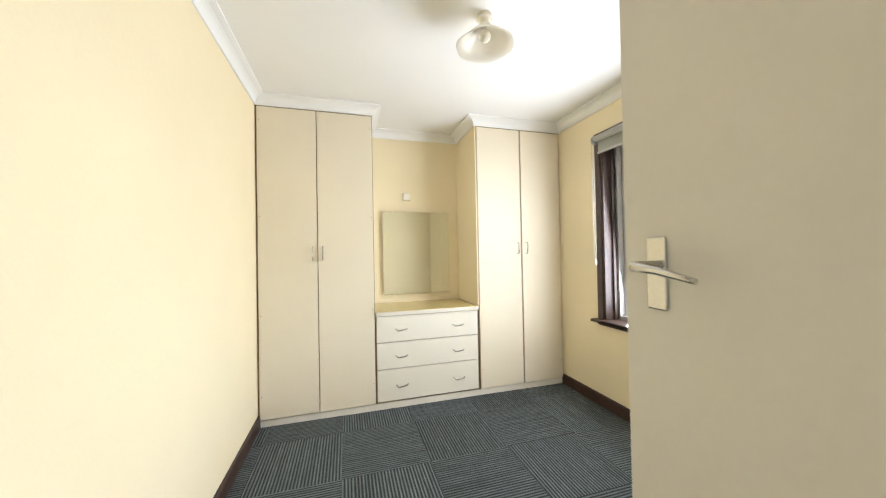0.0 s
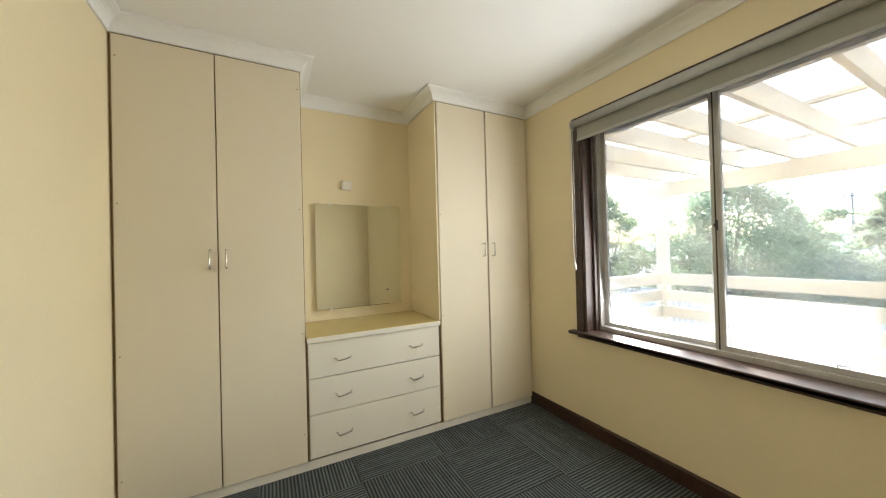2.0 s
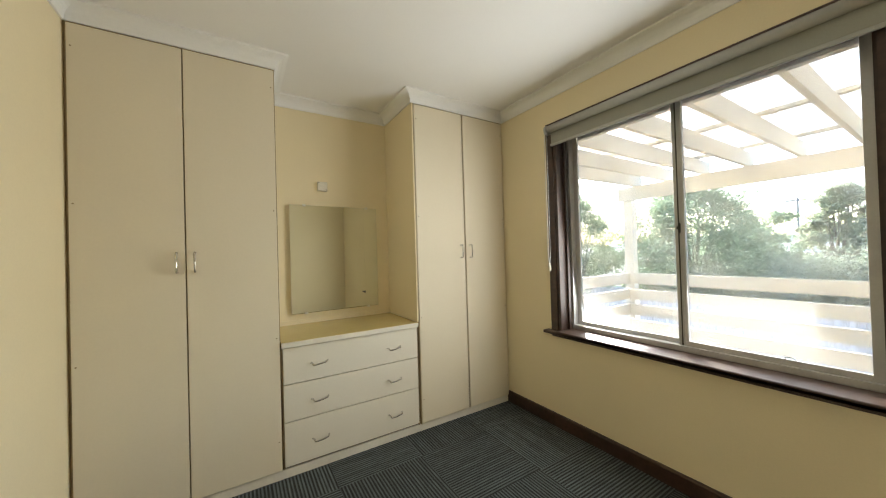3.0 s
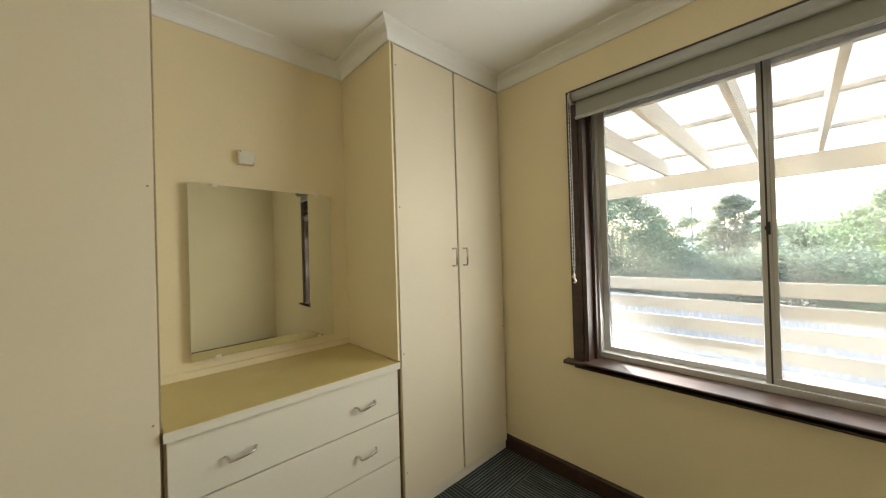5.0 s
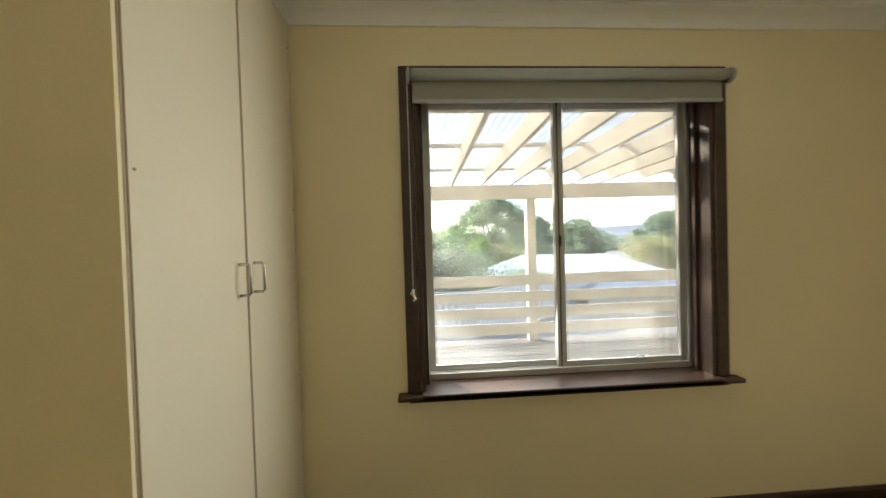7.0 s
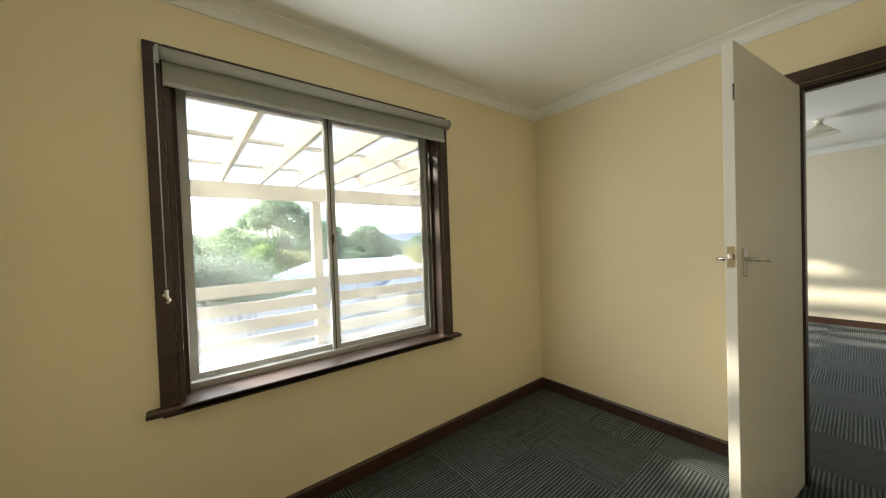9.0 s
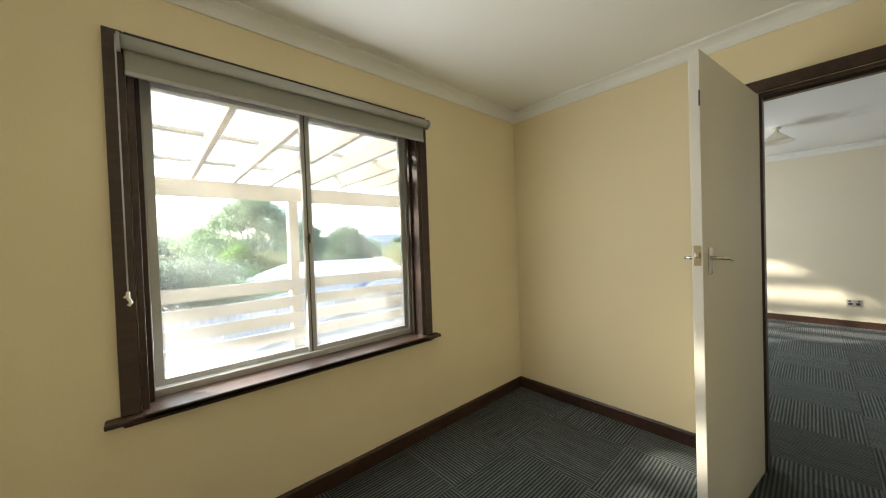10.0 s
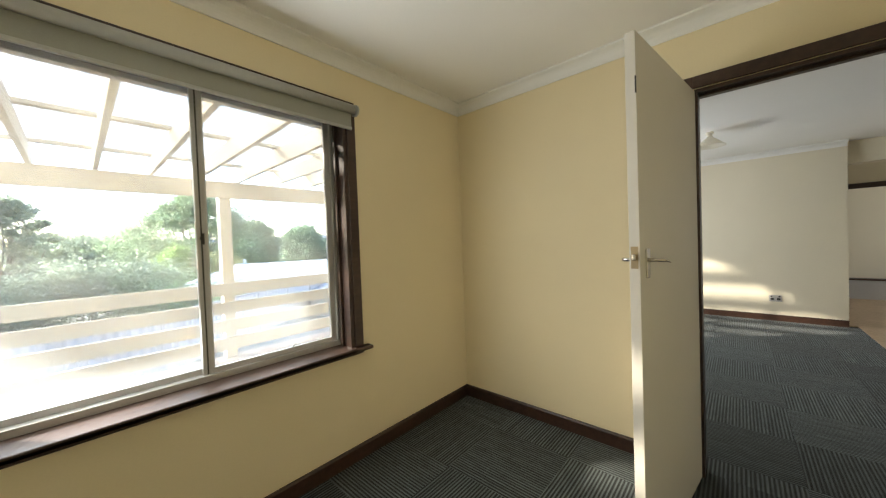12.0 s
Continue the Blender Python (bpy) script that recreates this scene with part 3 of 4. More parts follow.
blind = thing("roller_blind", "grey fabric roller blind, rolled nearly up over the window", "blind")
bm = bmesh.new()
bmesh.ops.create_cone(bm, cap_ends=True, segments=28, radius1=0.025, radius2=0.025, depth=1.455, matrix=pose(1.948, 1.366, 2.094, 90))
for f in bm.faces:
    f.smooth = len(f.verts) == 4
part("roller", bm, RAIL, blind, "pale grey back of the rolled fabric")
part("fabric", boxes((1.9640, 1.9655, 0.652, 2.085, 1.992, 2.090)), BLIND, blind)
part("bottom_rail", boxes((1.957, 1.972, 0.650, 2.088, 1.976, 1.993), bevel=0.004), RAIL, blind, "pale bottom rail")
for y in (0.632, 2.100):
    bm = bmesh.new()
    bmesh.ops.create_cone(bm, cap_ends=True, segments=24, radius1=0.033, radius2=0.033, depth=0.010, matrix=pose(1.945, y, 2.088, 90))
    box(bm, 1.945, 1.978, y - 0.005, y + 0.005, 2.065, 2.115)
    part("bracket", bm, RAIL, blind, "pale plastic end bracket")
chain = bmesh.new()
for dx in (-0.011, 0.011):
    for i in range(132):
        z = 2.10 - i * 0.0072
        bmesh.ops.create_cube(chain, size=0.0042, matrix=Matrix.Translation((1.935 + dx * (1 if i < 124 else (132 - i) / 8), 2.108, z)))
part("bead_chain", chain, CHAIN, blind, "white beaded pull chain")
part("chain_weight", tube(tube(bmesh.new(), [(1.935, 2.108, 1.160), (1.935, 2.108, 1.135), (1.935, 2.100, 1.120), (1.935, 2.108, 1.108)], 0.006, 8),
                          [(1.935, 2.108, 1.150), (1.935, 2.118, 1.140), (1.96, 2.118, 1.140)], 0.004, 6), PLASTIC, blind, "white plastic chain hook")

# assumed window, never in view, added round the passage's fill lamp
added_kitchen_window = thing("window_3_unseen", "small aluminium kitchen window, added out of view to admit light", "window", kind="structure")
part("outer_frame", boxes((-3.69, -3.63, -6.6, -6.56, 1.1, 1.9), (-3.69, -3.63, -5.74, -5.7, 1.1, 1.9), (-3.69, -3.63, -6.56, -5.74, 1.1, 1.14), (-3.69, -3.63, -6.56, -5.74, 1.86, 1.9), bevel=0.003), ALUMINIUM, added_kitchen_window)
part("pane", boxes((-3.664, -3.660, -6.558, -5.742, 1.142, 1.858)), GLASS, added_kitchen_window).visible_shadow = False

# ---- door ----
trim_rows = [(DX0 - 0.062, DX0 - 0.004, 0), (DX1 + 0.004, DX1 + 0.062, 0)]
for side, y0, y1 in (("inner", YS, YS + 0.018), ("outer", YS - 0.128, YS - 0.11)):
    structure("trim_door_" + side, boxes(*[(a, b, y0, y1, 0.0, DZ + 0.062) for a, b, _ in trim_rows], (DX0 - 0.004, DX1 + 0.004, y0, y1, DZ + 0.002, DZ + 0.062), bevel=0.003),
              STAIN, "dark brown stained door architrave", "architrave")
structure("trim_door_jamb", boxes((DX0 - 0.004, DX0 + 0.014, YS - 0.109, YS - 0.001, 0.0, DZ), (DX1 - 0.014, DX1 + 0.004, YS - 0.109, YS - 0.001, 0.0, DZ), (DX0 + 0.014, DX1 - 0.014, YS - 0.109, YS - 0.001, DZ - 0.016, DZ + 0.003),
                                  (DX0 + 0.014, DX0 + 0.026, YS - 0.085, YS - 0.05, 0.0, DZ - 0.016), (DX0 + 0.026, DX1 - 0.014, YS - 0.085, YS - 0.05, DZ - 0.028, DZ - 0.016)),
          STAIN, "dark brown stained door jamb", "door frame")
LEAF = pose(0.428, YS + 0.016, 0.0, 0, 0, -7.3)
door = tagged(thing("door_1", "off-white painted flush door standing open into the bedroom", "door", LEAF), kind="structure")
part("leaf", boxes((0.0, 0.036, 0.0, 0.815, 0.012, 2.02), bevel=0.0015), DOOR, door)
for sx, s in ((-0.0, -1), (0.036, 1)):
    bm = bmesh.new()
    box(bm, min(sx, sx + s * 0.006), max(sx, sx + s * 0.006), 0.727, 0.763, 1.136, 1.246, bevel=0.0028)
    plate_ob = part("handle_plate", bm, CHROME, door, "long narrow chrome backplate")
    pts = [(sx, 0.745, 1.203), (sx + s * 0.042, 0.745, 1.203), (sx + s * 0.050, 0.735, 1.202), (sx + s * 0.050, 0.690, 1.198), (sx + s * 0.046, 0.640, 1.188)]
    part("lever", tube(bmesh.new(), pts, [0.0075, 0.0075, 0.007, 0.0055, 0.004], 10), CHROME, plate_ob, "curved chrome lever")
part("latch_plate", boxes((0.006, 0.030, 0.8145, 0.8165, 1.175, 1.255)), EDGE, door, "brass latch plate")
part("latch_bolt", boxes((0.011, 0.025, 0.816, 0.826, 1.205, 1.228), bevel=0.003), CHROME, door)
part("edge_catch", boxes((-0.001, 0.004, 0.8145, 0.8165, 1.80, 1.86)), DARK, door, "dark slot near the door top")
for z in (0.22, 1.78):
    bm = bmesh.new()
    bmesh.ops.create_cone(bm, cap_ends=True, segments=12, radius1=0.006, radius2=0.006, depth=0.09, matrix=Matrix.Translation((0.004, -0.006, z)))
    part("hinge", bm, STAIN, door)


# ---- pendant lights ----
def ceiling_light(x, y, turn, label):
    lamp = thing("ceiling_light", label, "ceiling light", pose(x, y, ZC, 0, 0, turn), "ceiling lights")
    bm = bmesh.new()
    bmesh.ops.create_cone(bm, cap_ends=True, segments=20, radius1=0.040, radius2=0.034, depth=0.022, matrix=Matrix.Translation((0, 0, -0.011)))
    bmesh.ops.create_cone(bm, cap_ends=True, segments=18, radius1=0.021, radius2=0.024, depth=0.050, matrix=Matrix.Translation((0, 0, -0.046)))
    part("lamp_holder", bm, PLASTIC, lamp, "white plastic batten holder")
    bm, rings, N = bmesh.new(), [], 48
    for r, z in ((0.026, -0.050), (0.032, -0.060), (0.068, -0.090), (0.106, -0.124), (0.143, -0.156), (0.140, -0.159), (0.103, -0.128), (0.065, -0.094), (0.028, -0.064)):
        rings.append([bm.verts.new((r * math.cos(2 * math.pi * k / N) * (1 + 0.02 * math.cos(12 * math.pi * k / N) * (r > 0.05)),
                                    r * math.sin(2 * math.pi * k / N) * (1 + 0.02 * math.cos(12 * math.pi * k / N) * (r > 0.05)), z)) for k in range(N)])
    for a, b in zip(rings, rings[1:] + rings[:1]):
        for k in range(N):
            bm.faces.new((a[k], a[(k + 1) % N], b[(k + 1) % N], b[k])).smooth = True
    part("shade", bm, SHADE, lamp, "frosted white conical glass shade")
    bm = bmesh.new()
    bmesh.ops.create_uvsphere(bm, u_segments=16, v_segments=10, radius=0.029, matrix=Matrix.Translation((0, 0, -0.108)))
    bmesh.ops.create_cone(bm, cap_ends=True, segments=14, radius1=0.022, radius2=0.014, depth=0.03, matrix=Matrix.Translation((0, 0, -0.082)))
    for f in bm.faces:
        f.smooth = True
    part("bulb", bm, PLASTIC, lamp, "unlit white globe")
    return lamp


ceiling_light(0.745, 1.46, 0, "conical frosted white ceiling light, unlit, in the bedroom")
ceiling_light(0.50, -3.0, 20, "conical frosted white ceiling light, unlit, in the next room")

outlet = thing("power_outlet", "double grey power outlet low on the far wall", "power outlet")
part("faceplate", boxes((-0.165, -0.035, YF, YF + 0.010, 0.275, 0.365), bevel=0.003), GREYP, outlet)
for x0 in (-0.150, -0.085):
    part("socket", boxes((x0, x0 + 0.035, YF + 0.009, YF + 0.0125, 0.295, 0.325)), DARK, outlet, "dark socket")
for x0 in (-0.150, -0.070):
    part("switch", boxes((x0, x0 + 0.020, YF + 0.009, YF + 0.0125, 0.338, 0.355)), DARK, outlet, "dark rocker switch")

# ---- deck, pergola and balustrade ----
ZD = -0.235
DKX0, DKX1, DKY0, DKY1 = 2.225, 5.80, -7.0, 3.66
deck = thing("deck", "weathered grey-brown timber deck outside the window", "deck", kind="structure")
y_len = DKY1 - DKY0
board = boxes((-0.066, 0.066, -y_len / 2, y_len / 2, -0.025, 0.0), bevel=0.003)
first = part("deck_board", board, DECK, deck)
first.location = (DKX0 + 0.07, (DKY0 + DKY1) / 2, ZD)
for i in range(1, 26):
    o = new("deck_board", first.data)
    o.parent = deck
    o.location = (DKX0 + 0.07 + i * 0.1385, (DKY0 + DKY1) / 2, ZD - 0.002 * (i % 3 == 1))
part("joist", boxes(*[(DKX0, DKX1 - 0.03, y, y + 0.045, ZD - 0.18, ZD - 0.027) for y in np.arange(DKY0, DKY1 - 0.05, 0.6)]), DECK, deck)
part("edge_board", boxes((DKX1 - 0.02, DKX1 + 0.02, DKY0, DKY1, ZD - 0.22, ZD - 0.028)), DECK, deck)
POSTS = (3.61, 0.335, -2.95, -6.2)
pergola = thing("pergola", "cream painted timber pergola with milky roof sheets", "pergola")
for y in POSTS:
    part("post", boxes((5.665, 5.805, y - 0.070, y + 0.070, -2.6, 2.255), bevel=0.006), TIMBER, pergola)
part("beam", boxes((5.630, 5.664, DKY0, 3.75, 2.020, 2.250), bevel=0.004), TIMBER, pergola)
part("ledger", boxes((2.225, 2.27, DKY0, 3.75, 2.050, 2.435), bevel=0.003), TIMBER, pergola)
for k in range(-17, 5):
    y = 1.585 + 0.4745 * k
    part("rafter", boxes((2.271, 5.86, y - 0.022, y + 0.022, 2.252, 2.435), bevel=0.003), TIMBER, pergola)
for x in (2.96, 4.23, 5.48):
    part("purlin", boxes((x - 0.035, x + 0.035, DKY0, 3.78, 2.437, 2.472), bevel=0.003), TIMBER, pergola)
bm = bmesh.new()
ys = np.arange(DKY0, 3.80, 0.019)
lo = [[bm.verts.new((x, y, 2.484 + 0.009 * math.sin(2 * math.pi * y / 0.076))) for x in (2.23, 3.9, 5.60)] for y in ys]
for a, b in zip(lo, lo[1:]):
    for j in range(2):
        bm.faces.new((a[j], a[j + 1], b[j + 1], b[j])).smooth = True
part("roof_sheet", bm, SHEET, pergola, "milky corrugated roof sheeting")
RAILS = ((0.655, 0.825), (0.395, 0.560), (0.140, 0.312), (-0.115, 0.060))
balustrade = thing("balustrade", "cream painted balustrade of four wide horizontal boards", "balustrade")
for z0, z1 in RAILS:
    for a, b in zip(POSTS[1:], POSTS):
        part("rail", boxes((5.632, 5.664, a + 0.0, b - 0.0 if b < 3.6 else b + 0.06, z0, z1), bevel=0.004), TIMBER, balustrade)
    part("side_rail", boxes((2.24, 5.631, 3.595, 3.627, z0, z1), bevel=0.004), TIMBER, balustrade)

# ---- ground and neighbourhood ----
ZG = -2.6
gm = bmesh.new()
bmesh.ops.create_grid(gm, x_segments=2, y_segments=2, size=3000, matrix=Matrix.Translation((0, 0, ZG)))
structure("ground", gm, SOIL, "dry brown ground falling away below the deck", "ground")


def fence_run(name, p0, p1, z0, z1, mat, label, rib):
    """A fence between two plan points: a ribbed steel sheet with posts and rails, or upright palings."""
    a, b = Vector((*p0, 0)), Vector((*p1, 0))
    f = thing(name, label, "fence")
    way, n = (b - a).normalized(), None
    nor = Vector((-way.y, way.x, 0))
    L = (b - a).length
    bm = bmesh.new()
    if rib:
        prev, k = None, 0
        d = 0.0
        while d < L:
            off = 0.035 if k % 4 in (1, 2) else 0.0
            p = a + way * d + nor * off
            cur = (bm.verts.new((p.x, p.y, z0)), bm.verts.new((p.x, p.y, z1)))
            if prev:
                bm.faces.new((prev[0], cur[0], cur[1], prev[1]))
            prev, k, d = cur, k + 1, d + (0.10 if k % 2 == 0 else 0.035)
        part("panel", bm, mat, f)
        for i in range(int(L / 2.4) + 1):
            p = a + way * (i * 2.4)
            part("fence_post", boxes((p.x - 0.04, p.x + 0.04, p.y - 0.04, p.y + 0.04, z0 - 0.1, z1 + 0.03)), mat, f)
        part("top_rail", tube(bmesh.new(), [a + Vector((0, 0, z1)), b + Vector((0, 0, z1))], 0.04, 6), mat, f)
    else:
        count = min(int(L / 0.11), 150)
        me = None
        for i in range(count):
            p = a + way * (L * i / count)
            if me is None:
                bmm = boxes((-0.048, 0.048, -0.01, 0.01, 0, z1 - z0))
                me = bpy.data.meshes.new("paling")
                bmm.to_mesh(me)
                bmm.free()
                me.materials.append(mat)
            o = new("paling", me)
            o.parent = f
            o.matrix_local = pose(p.x, p.y, z0 + random.uniform(-0.02, 0.02), 0, 0, math.degrees(math.atan2(way.y, way.x)))
    return f


fence_run("steel_fence", (16.5, 14.0), (14.0, 0.0), ZG, -0.70, FENCE, "pale grey ribbed steel fence below the deck", True)
fence_run("steel_fence", (14.0, 0.0), (26.0, -16.0), ZG, -0.70, FENCE, "pale grey ribbed steel fence running downhill", True)
fence_run("paling_fence", (30.0, 17.0), (26.0, 3.0), ZG, 0.15, PALING, "brown timber paling fence beyond the trees", False)


def crown_mesh(name, mat, lumps, leaves, size, seed, parent):
    """Many small leaves gathered in uneven lumps; lumps are (x, y, z, rx, ry, rz)."""
    rng = np.random.default_rng(seed)
    leaves, size = int(leaves * 3.0), size * 0.52
    per = max(1, leaves // len(lumps))
    pos = []
    for x, y, z, rx, ry, rz in lumps:
        sub = rng.normal(size=(14, 3))
        sub /= np.linalg.norm(sub, axis=1)[:, None]
        sub *= rng.uniform(0.45, 1.0, (14, 1))
        pick = sub[rng.integers(0, 14, per)]
        d = pick + rng.normal(scale=0.32, size=(per, 3))
        pos.append(d * np.array([rx, ry, rz]) + np.array([x, y, z]))
    pos = np.concatenate(pos)
    n = len(pos)
    u = rng.normal(size=(n, 3)); u /= np.linalg.norm(u, axis=1)[:, None]
    v = np.cross(u, rng.normal(size=(n, 3))); v /= np.linalg.norm(v, axis=1)[:, None]
    s = size * rng.uniform(0.6, 1.4, (n, 1))
    verts = np.empty((n, 4, 3))
    verts[:, 0], verts[:, 1], verts[:, 2], verts[:, 3] = pos - u * s, pos + v * s * 0.45, pos + u * s, pos - v * s * 0.45
    me = bpy.data.meshes.new(name)
    me.from_pydata(verts.reshape(-1, 3).tolist(), [], np.arange(n * 4).reshape(-1, 4).tolist())
    me.materials.append(mat)
    ob = new(name, me)
    ob.parent = parent
    return ob


def tree(x, y, top, wide, mat, label, seed, leaves=7000, size=0.16, z0=ZG, name="tree", bare=0.13):
    """A forked trunk with limbs and a lumpy crown that reaches up to the height top."""
    rng = random.Random(seed)
    t = thing(name, label, "tree", pose(x, y, z0))
    h = top - z0
    bm = bmesh.new()
    fork = Vector((rng.uniform(-0.2, 0.2), rng.uniform(-0.2, 0.2), h * bare * 0.8))
    tube(bm, [(0, 0, -0.2), fork * 0.5 + Vector((0.08, -0.05, 0)), fork], [h * 0.030, h * 0.024, h * 0.020], 9)
    lumps = []
    for k in range(64):
        a = 2.4 * k + rng.uniform(-0.4, 0.4)
        up = bare + (0.93 - bare) * (k + rng.random()) / 64
        belly = math.sin(math.pi * min(0.96, 0.22 + 0.76 * (up - bare) / (0.93 - bare))) ** 0.7
        rr = wide * belly * rng.uniform(0.35, 0.95)
        tip = Vector((rr * math.cos(a), rr * math.sin(a), h * up))
        mid = fork.lerp(tip, 0.5) + Vector((rng.uniform(-0.2, 0.2), rng.uniform(-0.2, 0.2), h * 0.03))
        tube(bm, [fork, mid, tip], [h * 0.008, h * 0.005, h * 0.002], 6)
        s = wide * rng.uniform(0.12, 0.24)
        lumps.append((tip.x, tip.y, min(tip.z, h - s * 0.6), s, s, s * rng.uniform(0.55, 0.8)))
    part("trunk", bm, BARK, t)
    crown_mesh("crown", mat, lumps, leaves, size, seed, t)
    return t


def shrub(x, y, top, wide, mat, label, seed, leaves=3500, size=0.10, z0=ZG):
    rng = random.Random(seed)
    t = thing("shrub", label, "shrub", pose(x, y, z0))
    h = top - z0
    bm = bmesh.new()
    lumps = []
    for k in range(9):
        a = 2 * math.pi * k / 9 + rng.uniform(-0.3, 0.3)
        r = wide * rng.uniform(0.1, 0.8)
        tip = Vector((r * math.cos(a), r * math.sin(a), h * rng.uniform(0.3, 0.88)))
        tube(bm, [(0, 0, -0.1), tip * 0.5 + Vector((0, 0, h * 0.08)), tip], [0.04, 0.025, 0.008], 5)
        s = wide * rng.uniform(0.3, 0.5)
        lumps.append((tip.x, tip.y, min(tip.z, h - s * 0.5), s, s, s * 0.75))
    part("stems", bm, BARK, t)
    crown_mesh("leaves", mat, lumps, leaves, size, seed, t)
    return t


def at(az, dist):
    """A plan place by compass angle from +y towards +x, and distance from the bedroom."""
    return 0.3 + dist * math.sin(radians(az)), 1.4 + dist * math.cos(radians(az))


tree(*at(55, 20), 4.6, 2.9, LEAF_GUM, "feathery green tree behind the corner of the deck", 11, 12000, 0.13)
tree(*at(71, 21), 4.7, 4.6, LEAF_DARK, "broad dark green tree behind the balustrade", 12, 16000, 0.14)
tree(*at(84.5, 24), 4.3, 1.9, LEAF_GREY, "pale grey-green tree beyond the steel fence", 13, 11000, 0.14)
tree(*at(101, 38), 6.6, 6.0, LEAF_GUM, "tall gum tree with an open green crown", 14, 18000, 0.20)
tree(*at(108, 42), 4.6, 3.6, LEAF_GUM, "gum tree with a spreading olive crown", 30, 12000, 0.20)
tree(*at(115, 55), 4.6, 4.6, LEAF_DARK, "dark green gum tree in the distance", 15, 9000, 0.26)
tree(*at(127, 60), 5.4, 5.0, LEAF_DARK, "dark green tree in the distance", 16, 10000, 0.26)
tree(*at(75, 70), 4.2, 7.0, LEAF_DARK, "dark tree clump in the distance", 17, 9000, 0.35)
tree(*at(90, 80), 4.5, 9.0, LEAF_GREY, "grey-green trees in the distance", 18, 9000, 0.38)
for k, (az, dist, top, mat) in enumerate(((95, 110, 3.6, LEAF_GREY), (104, 120, 3.4, LEAF_DARK), (111, 115, 3.0, LEAF_GREY), (118, 125, 3.2, LEAF_DARK), (124, 120, 3.0, LEAF_GREY), (131, 110, 4.0, LEAF_DARK), (68, 100, 4.2, LEAF_GREY), (82, 115, 4.4, LEAF_DARK))):
    tree(*at(az, dist), top, 9.0, mat, "distant roadside tree among far houses", 40 + k, 5000, 0.45)
shrub(*at(98.5, 30), 1.45, 1.7, LEAF_LIME, "bright green bushy shrub", 21, 6000, 0.13)
shrub(*at(90, 19), 0.75, 2.6, LEAF_GREY, "grey-green shrub behind the steel fence", 22, 8000, 0.11)
shrub(*at(81, 18), 0.8, 2.4, LEAF_GREY, "grey-green shrub behind the steel fence", 23, 8000, 0.11)
shrub(*at(98, 19), 0.1, 2.4, LEAF_GUM, "green shrub behind the steel fence", 24, 7000, 0.10)
shrub(*at(104, 30), 1.2, 2.2, LEAF_DRY, "dry yellowish shrub beside the neighbour's roof", 25, 5500, 0.12)
shrub(*at(106, 22), -0.2, 2.2, LEAF_GUM, "low green shrub behind the steel fence", 28, 6000, 0.10)
shrub(*at(125, 44), 1.0, 3.6, LEAF_DRY, "pale yellow-green shrub in the distance", 26, 5500, 0.18)
shrub(*at(72, 18), 0.2, 1.6, LEAF_GREY, "thin grey-green shrub behind the fence", 27, 4500, 0.10)


def house(x, y, turn, lx, ly, eave, ridge, roof, label):
    h = thing("house", label, "house", pose(x, y, 0, 0, 0, turn))
    part("wall", boxes((-lx, lx, -ly, ly, ZG, eave)), BRICKW, h)
    bm = bmesh.new()
    o = 0.5
    c = [bm.verts.new(p) for p in ((-lx - o, -ly - o, eave - 0.05), (lx + o, -ly - o, eave - 0.05), (lx + o, ly + o, eave - 0.05), (-lx - o, ly + o, eave - 0.05))]
    r = [bm.verts.new((-lx + ly * 0.8, 0, ridge)), bm.verts.new((lx - ly * 0.8, 0, ridge))]
    for f in ((c[0], c[1], r[1], r[0]), (c[1], c[2], r[1]), (c[2], c[3], r[0], r[1]), (c[3], c[0], r[0]), (c[3], c[2], c[1], c[0])):
        bm.faces.new(f)
    part("roof", bm, roof, h)
    part("gutter", boxes((-lx - o - 0.06, lx + o + 0.06, -ly - o - 0.1, -ly - o + 0.02, eave - 0.16, eave - 0.04)), ROOF_W, h)
    part("flue", boxes((lx * 0.4, lx * 0.4 + 0.15, 0.4, 0.55, ridge - 0.6, ridge + 0.35)), ROOF_W, h)
    for wx in (-lx * 0.5, lx * 0.3):
        part("window", boxes((wx - 0.8, wx + 0.8, -ly - 0.03, -ly + 0.02, eave - 1.5, eave - 0.4)), DARK, h)
    return h


house(*at(112, 27), 70, 6.5, 4.2, -1.1, 0.25, ROOF_W, "neighbouring house with a low white steel roof")
house(*at(124, 22), 60, 3.2, 2.6, -1.4, -0.75, ROOF_G, "neighbouring shed with a grey roof")
house(*at(97, 95), 20, 7, 4.5, 1.2, 2.6, ROOF_G, "distant house with a grey roof")
house(*at(80, 60), 20, 7, 4.5, 0.2, 1.5, ROOF_W, "distant house with a pale roof")

pole = thing("power_pole", "slim power pole with a short crossarm in the distance", "power pole")
px, py = at(80.0, 45)
part("pole", tube(bmesh.new(), [(px, py, ZG), (px, py, 5.5)], [0.13, 0.10], 8), STEEL, pole)
part("crossarm", boxes((px - 0.05, px + 0.05, py - 0.9, py + 0.9, 5.1, 5.25)), STEEL, pole)

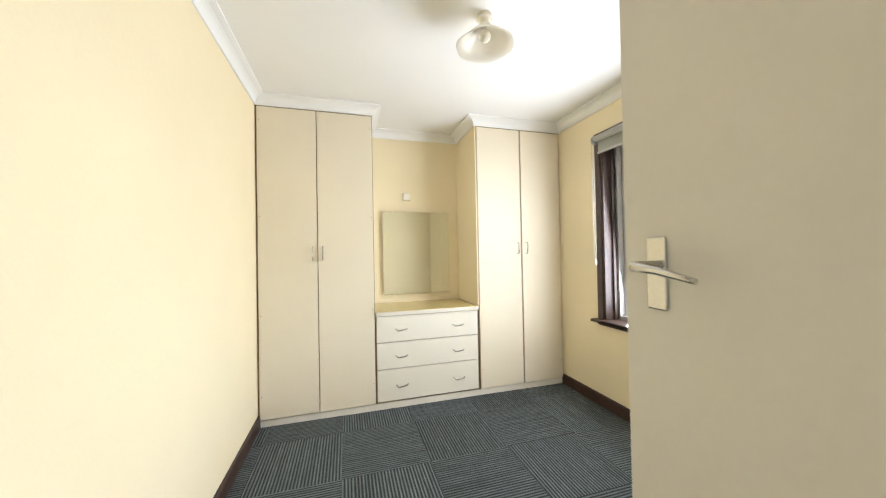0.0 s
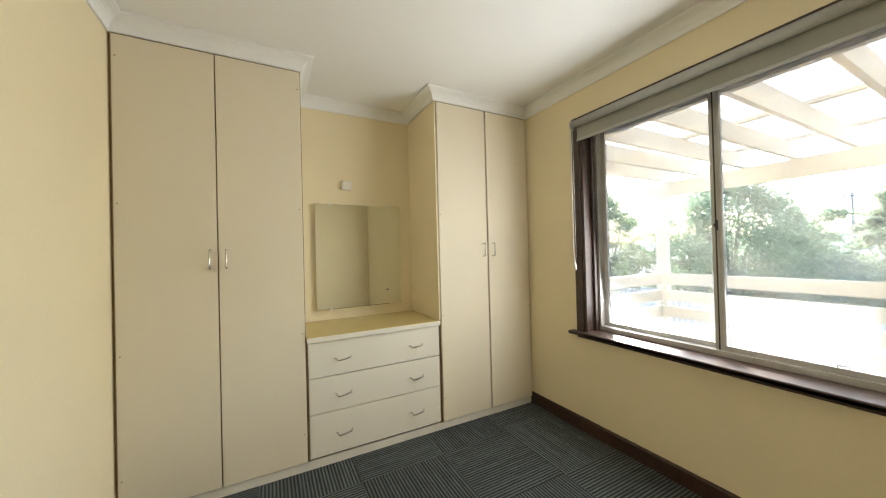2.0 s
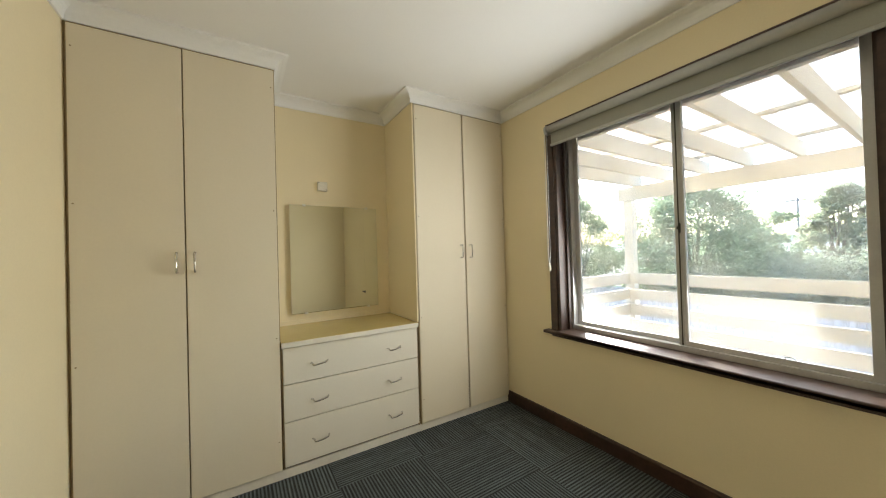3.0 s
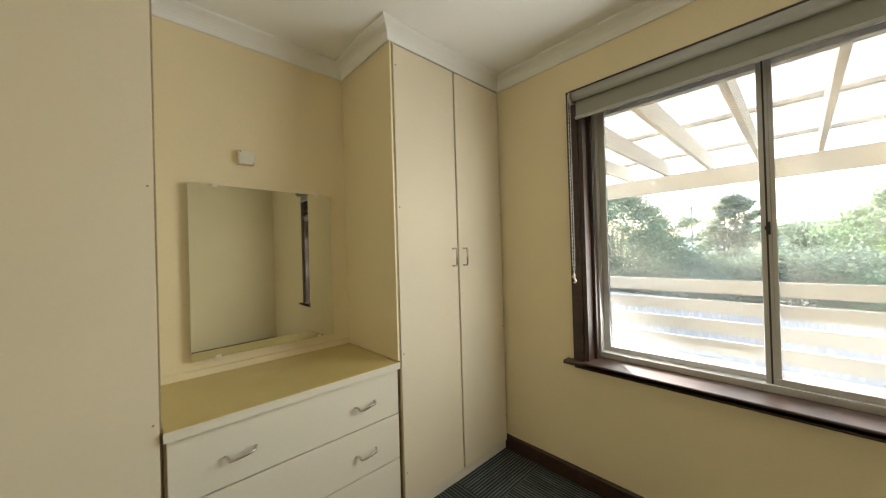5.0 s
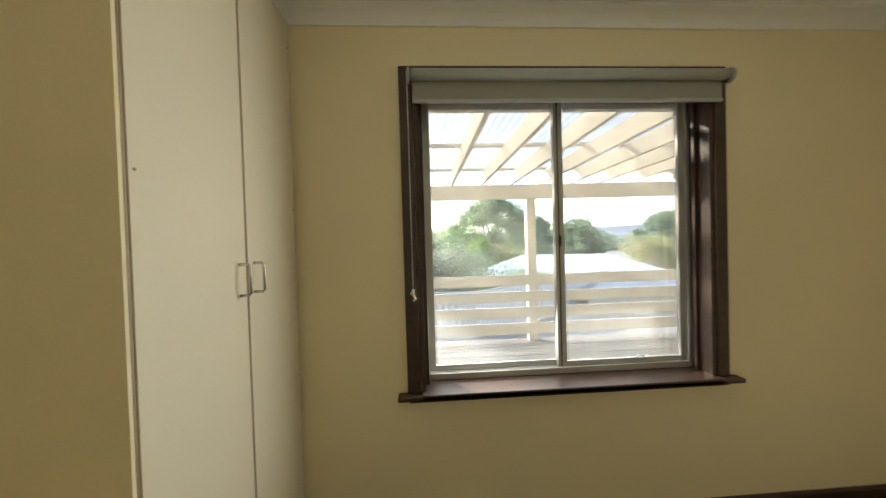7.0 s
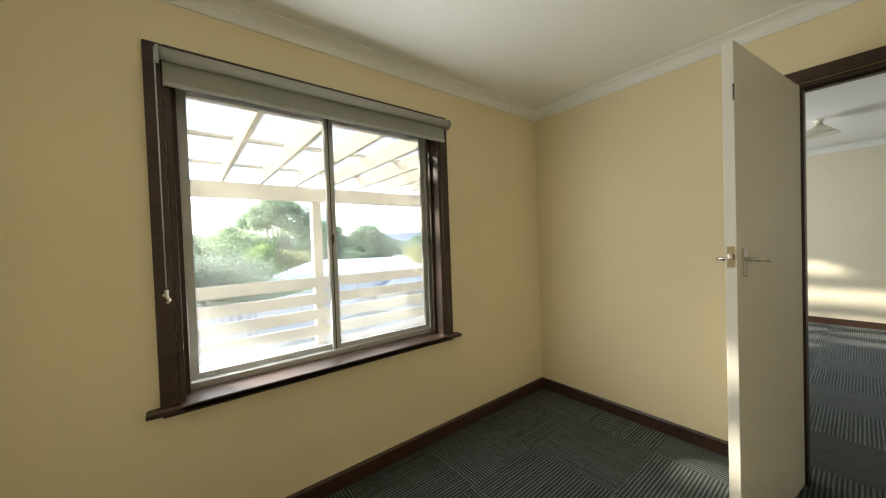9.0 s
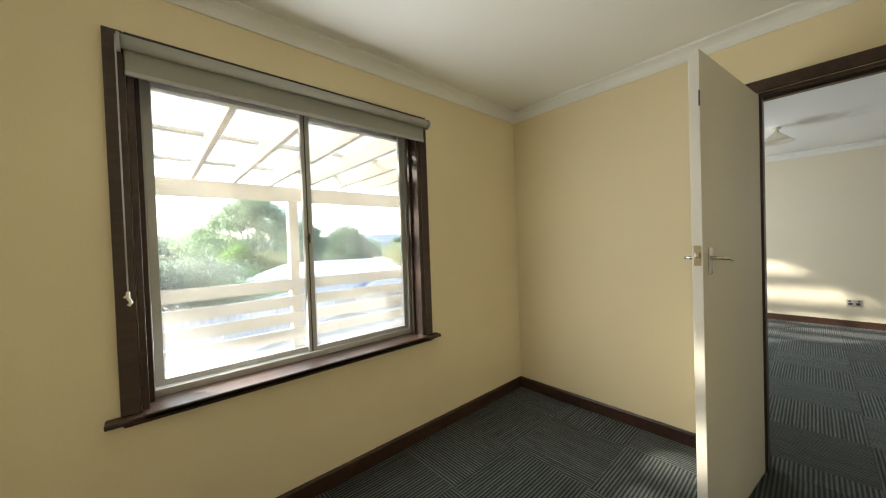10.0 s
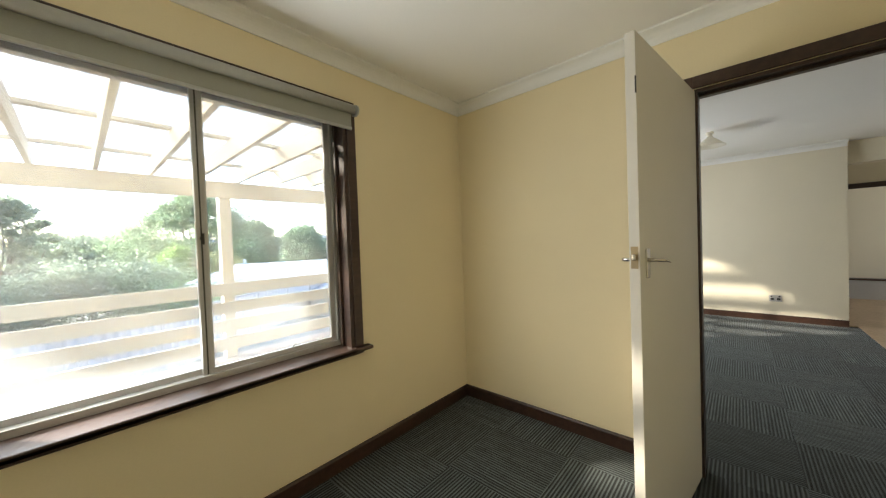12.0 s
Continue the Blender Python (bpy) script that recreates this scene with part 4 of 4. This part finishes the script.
# far hills; their haze is only surface colour
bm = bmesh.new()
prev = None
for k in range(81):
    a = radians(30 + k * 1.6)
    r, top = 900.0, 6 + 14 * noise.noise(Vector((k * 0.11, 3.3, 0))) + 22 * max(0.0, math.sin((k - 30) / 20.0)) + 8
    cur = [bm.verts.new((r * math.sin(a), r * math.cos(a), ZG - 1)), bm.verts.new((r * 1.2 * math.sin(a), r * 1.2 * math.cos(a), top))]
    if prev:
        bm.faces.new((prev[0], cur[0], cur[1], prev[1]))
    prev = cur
structure("backdrop", bm, HILL, "low hills on the horizon, haze painted into their colour", "hills")

# ---- carpet tiles ----
TS = 0.5
tile_mesh = bpy.data.meshes.new("carpet_tile")
bm = boxes((-TS / 2 + 0.0006, TS / 2 - 0.0006, -TS / 2 + 0.0006, TS / 2 - 0.0006, -0.011, 0.0))
bm.to_mesh(tile_mesh)
bm.free()
tile_mesh.materials.append(CARPET)
floor_ob = bpy.data.objects["floor"]


def carpet(x0, x1, y0, y1, ox, oy):
    """Whole tiles where they fit, cut ones at the edges; neighbours turned a quarter."""
    i0, i1 = math.floor((x0 - ox) / TS), math.ceil((x1 - ox) / TS)
    j0, j1 = math.floor((y0 - oy) / TS), math.ceil((y1 - oy) / TS)
    for i in range(i0, i1):
        for j in range(j0, j1):
            a0, a1 = max(x0, ox + i * TS), min(x1, ox + (i + 1) * TS)
            b0, b1 = max(y0, oy + j * TS), min(y1, oy + (j + 1) * TS)
            if a1 - a0 < 0.01 or b1 - b0 < 0.01:
                continue
            cx, cy, quarter = (a0 + a1) / 2, (b0 + b1) / 2, (i + j) % 2
            if a1 - a0 > TS - 0.002 and b1 - b0 > TS - 0.002:
                me = tile_mesh
            else:
                w, d = (a1 - a0) / 2 - 0.0006, (b1 - b0) / 2 - 0.0006
                if quarter:
                    w, d = d, w
                bmc = boxes((-w, w, -d, d, -0.011, 0.0))
                me = bpy.data.meshes.new("carpet_tile")
                bmc.to_mesh(me)
                bmc.free()
                me.materials.append(CARPET)
            o = new("carpet_tile", me)
            o.parent = floor_ob
            o.matrix_local = pose(cx, cy, 0.0006 * ((i * 7 + j * 3) % 3), 0, 0, 90 * quarter)


carpet(XL, XR, YS - 0.06, 2.64, 0.03, 2.38)
carpet(-0.86, XR, YF, YS - 0.06, 0.03, 2.38)
carpet(-3.6, -0.86, YF + 1.2, YS - 0.22, 0.03, 2.38)
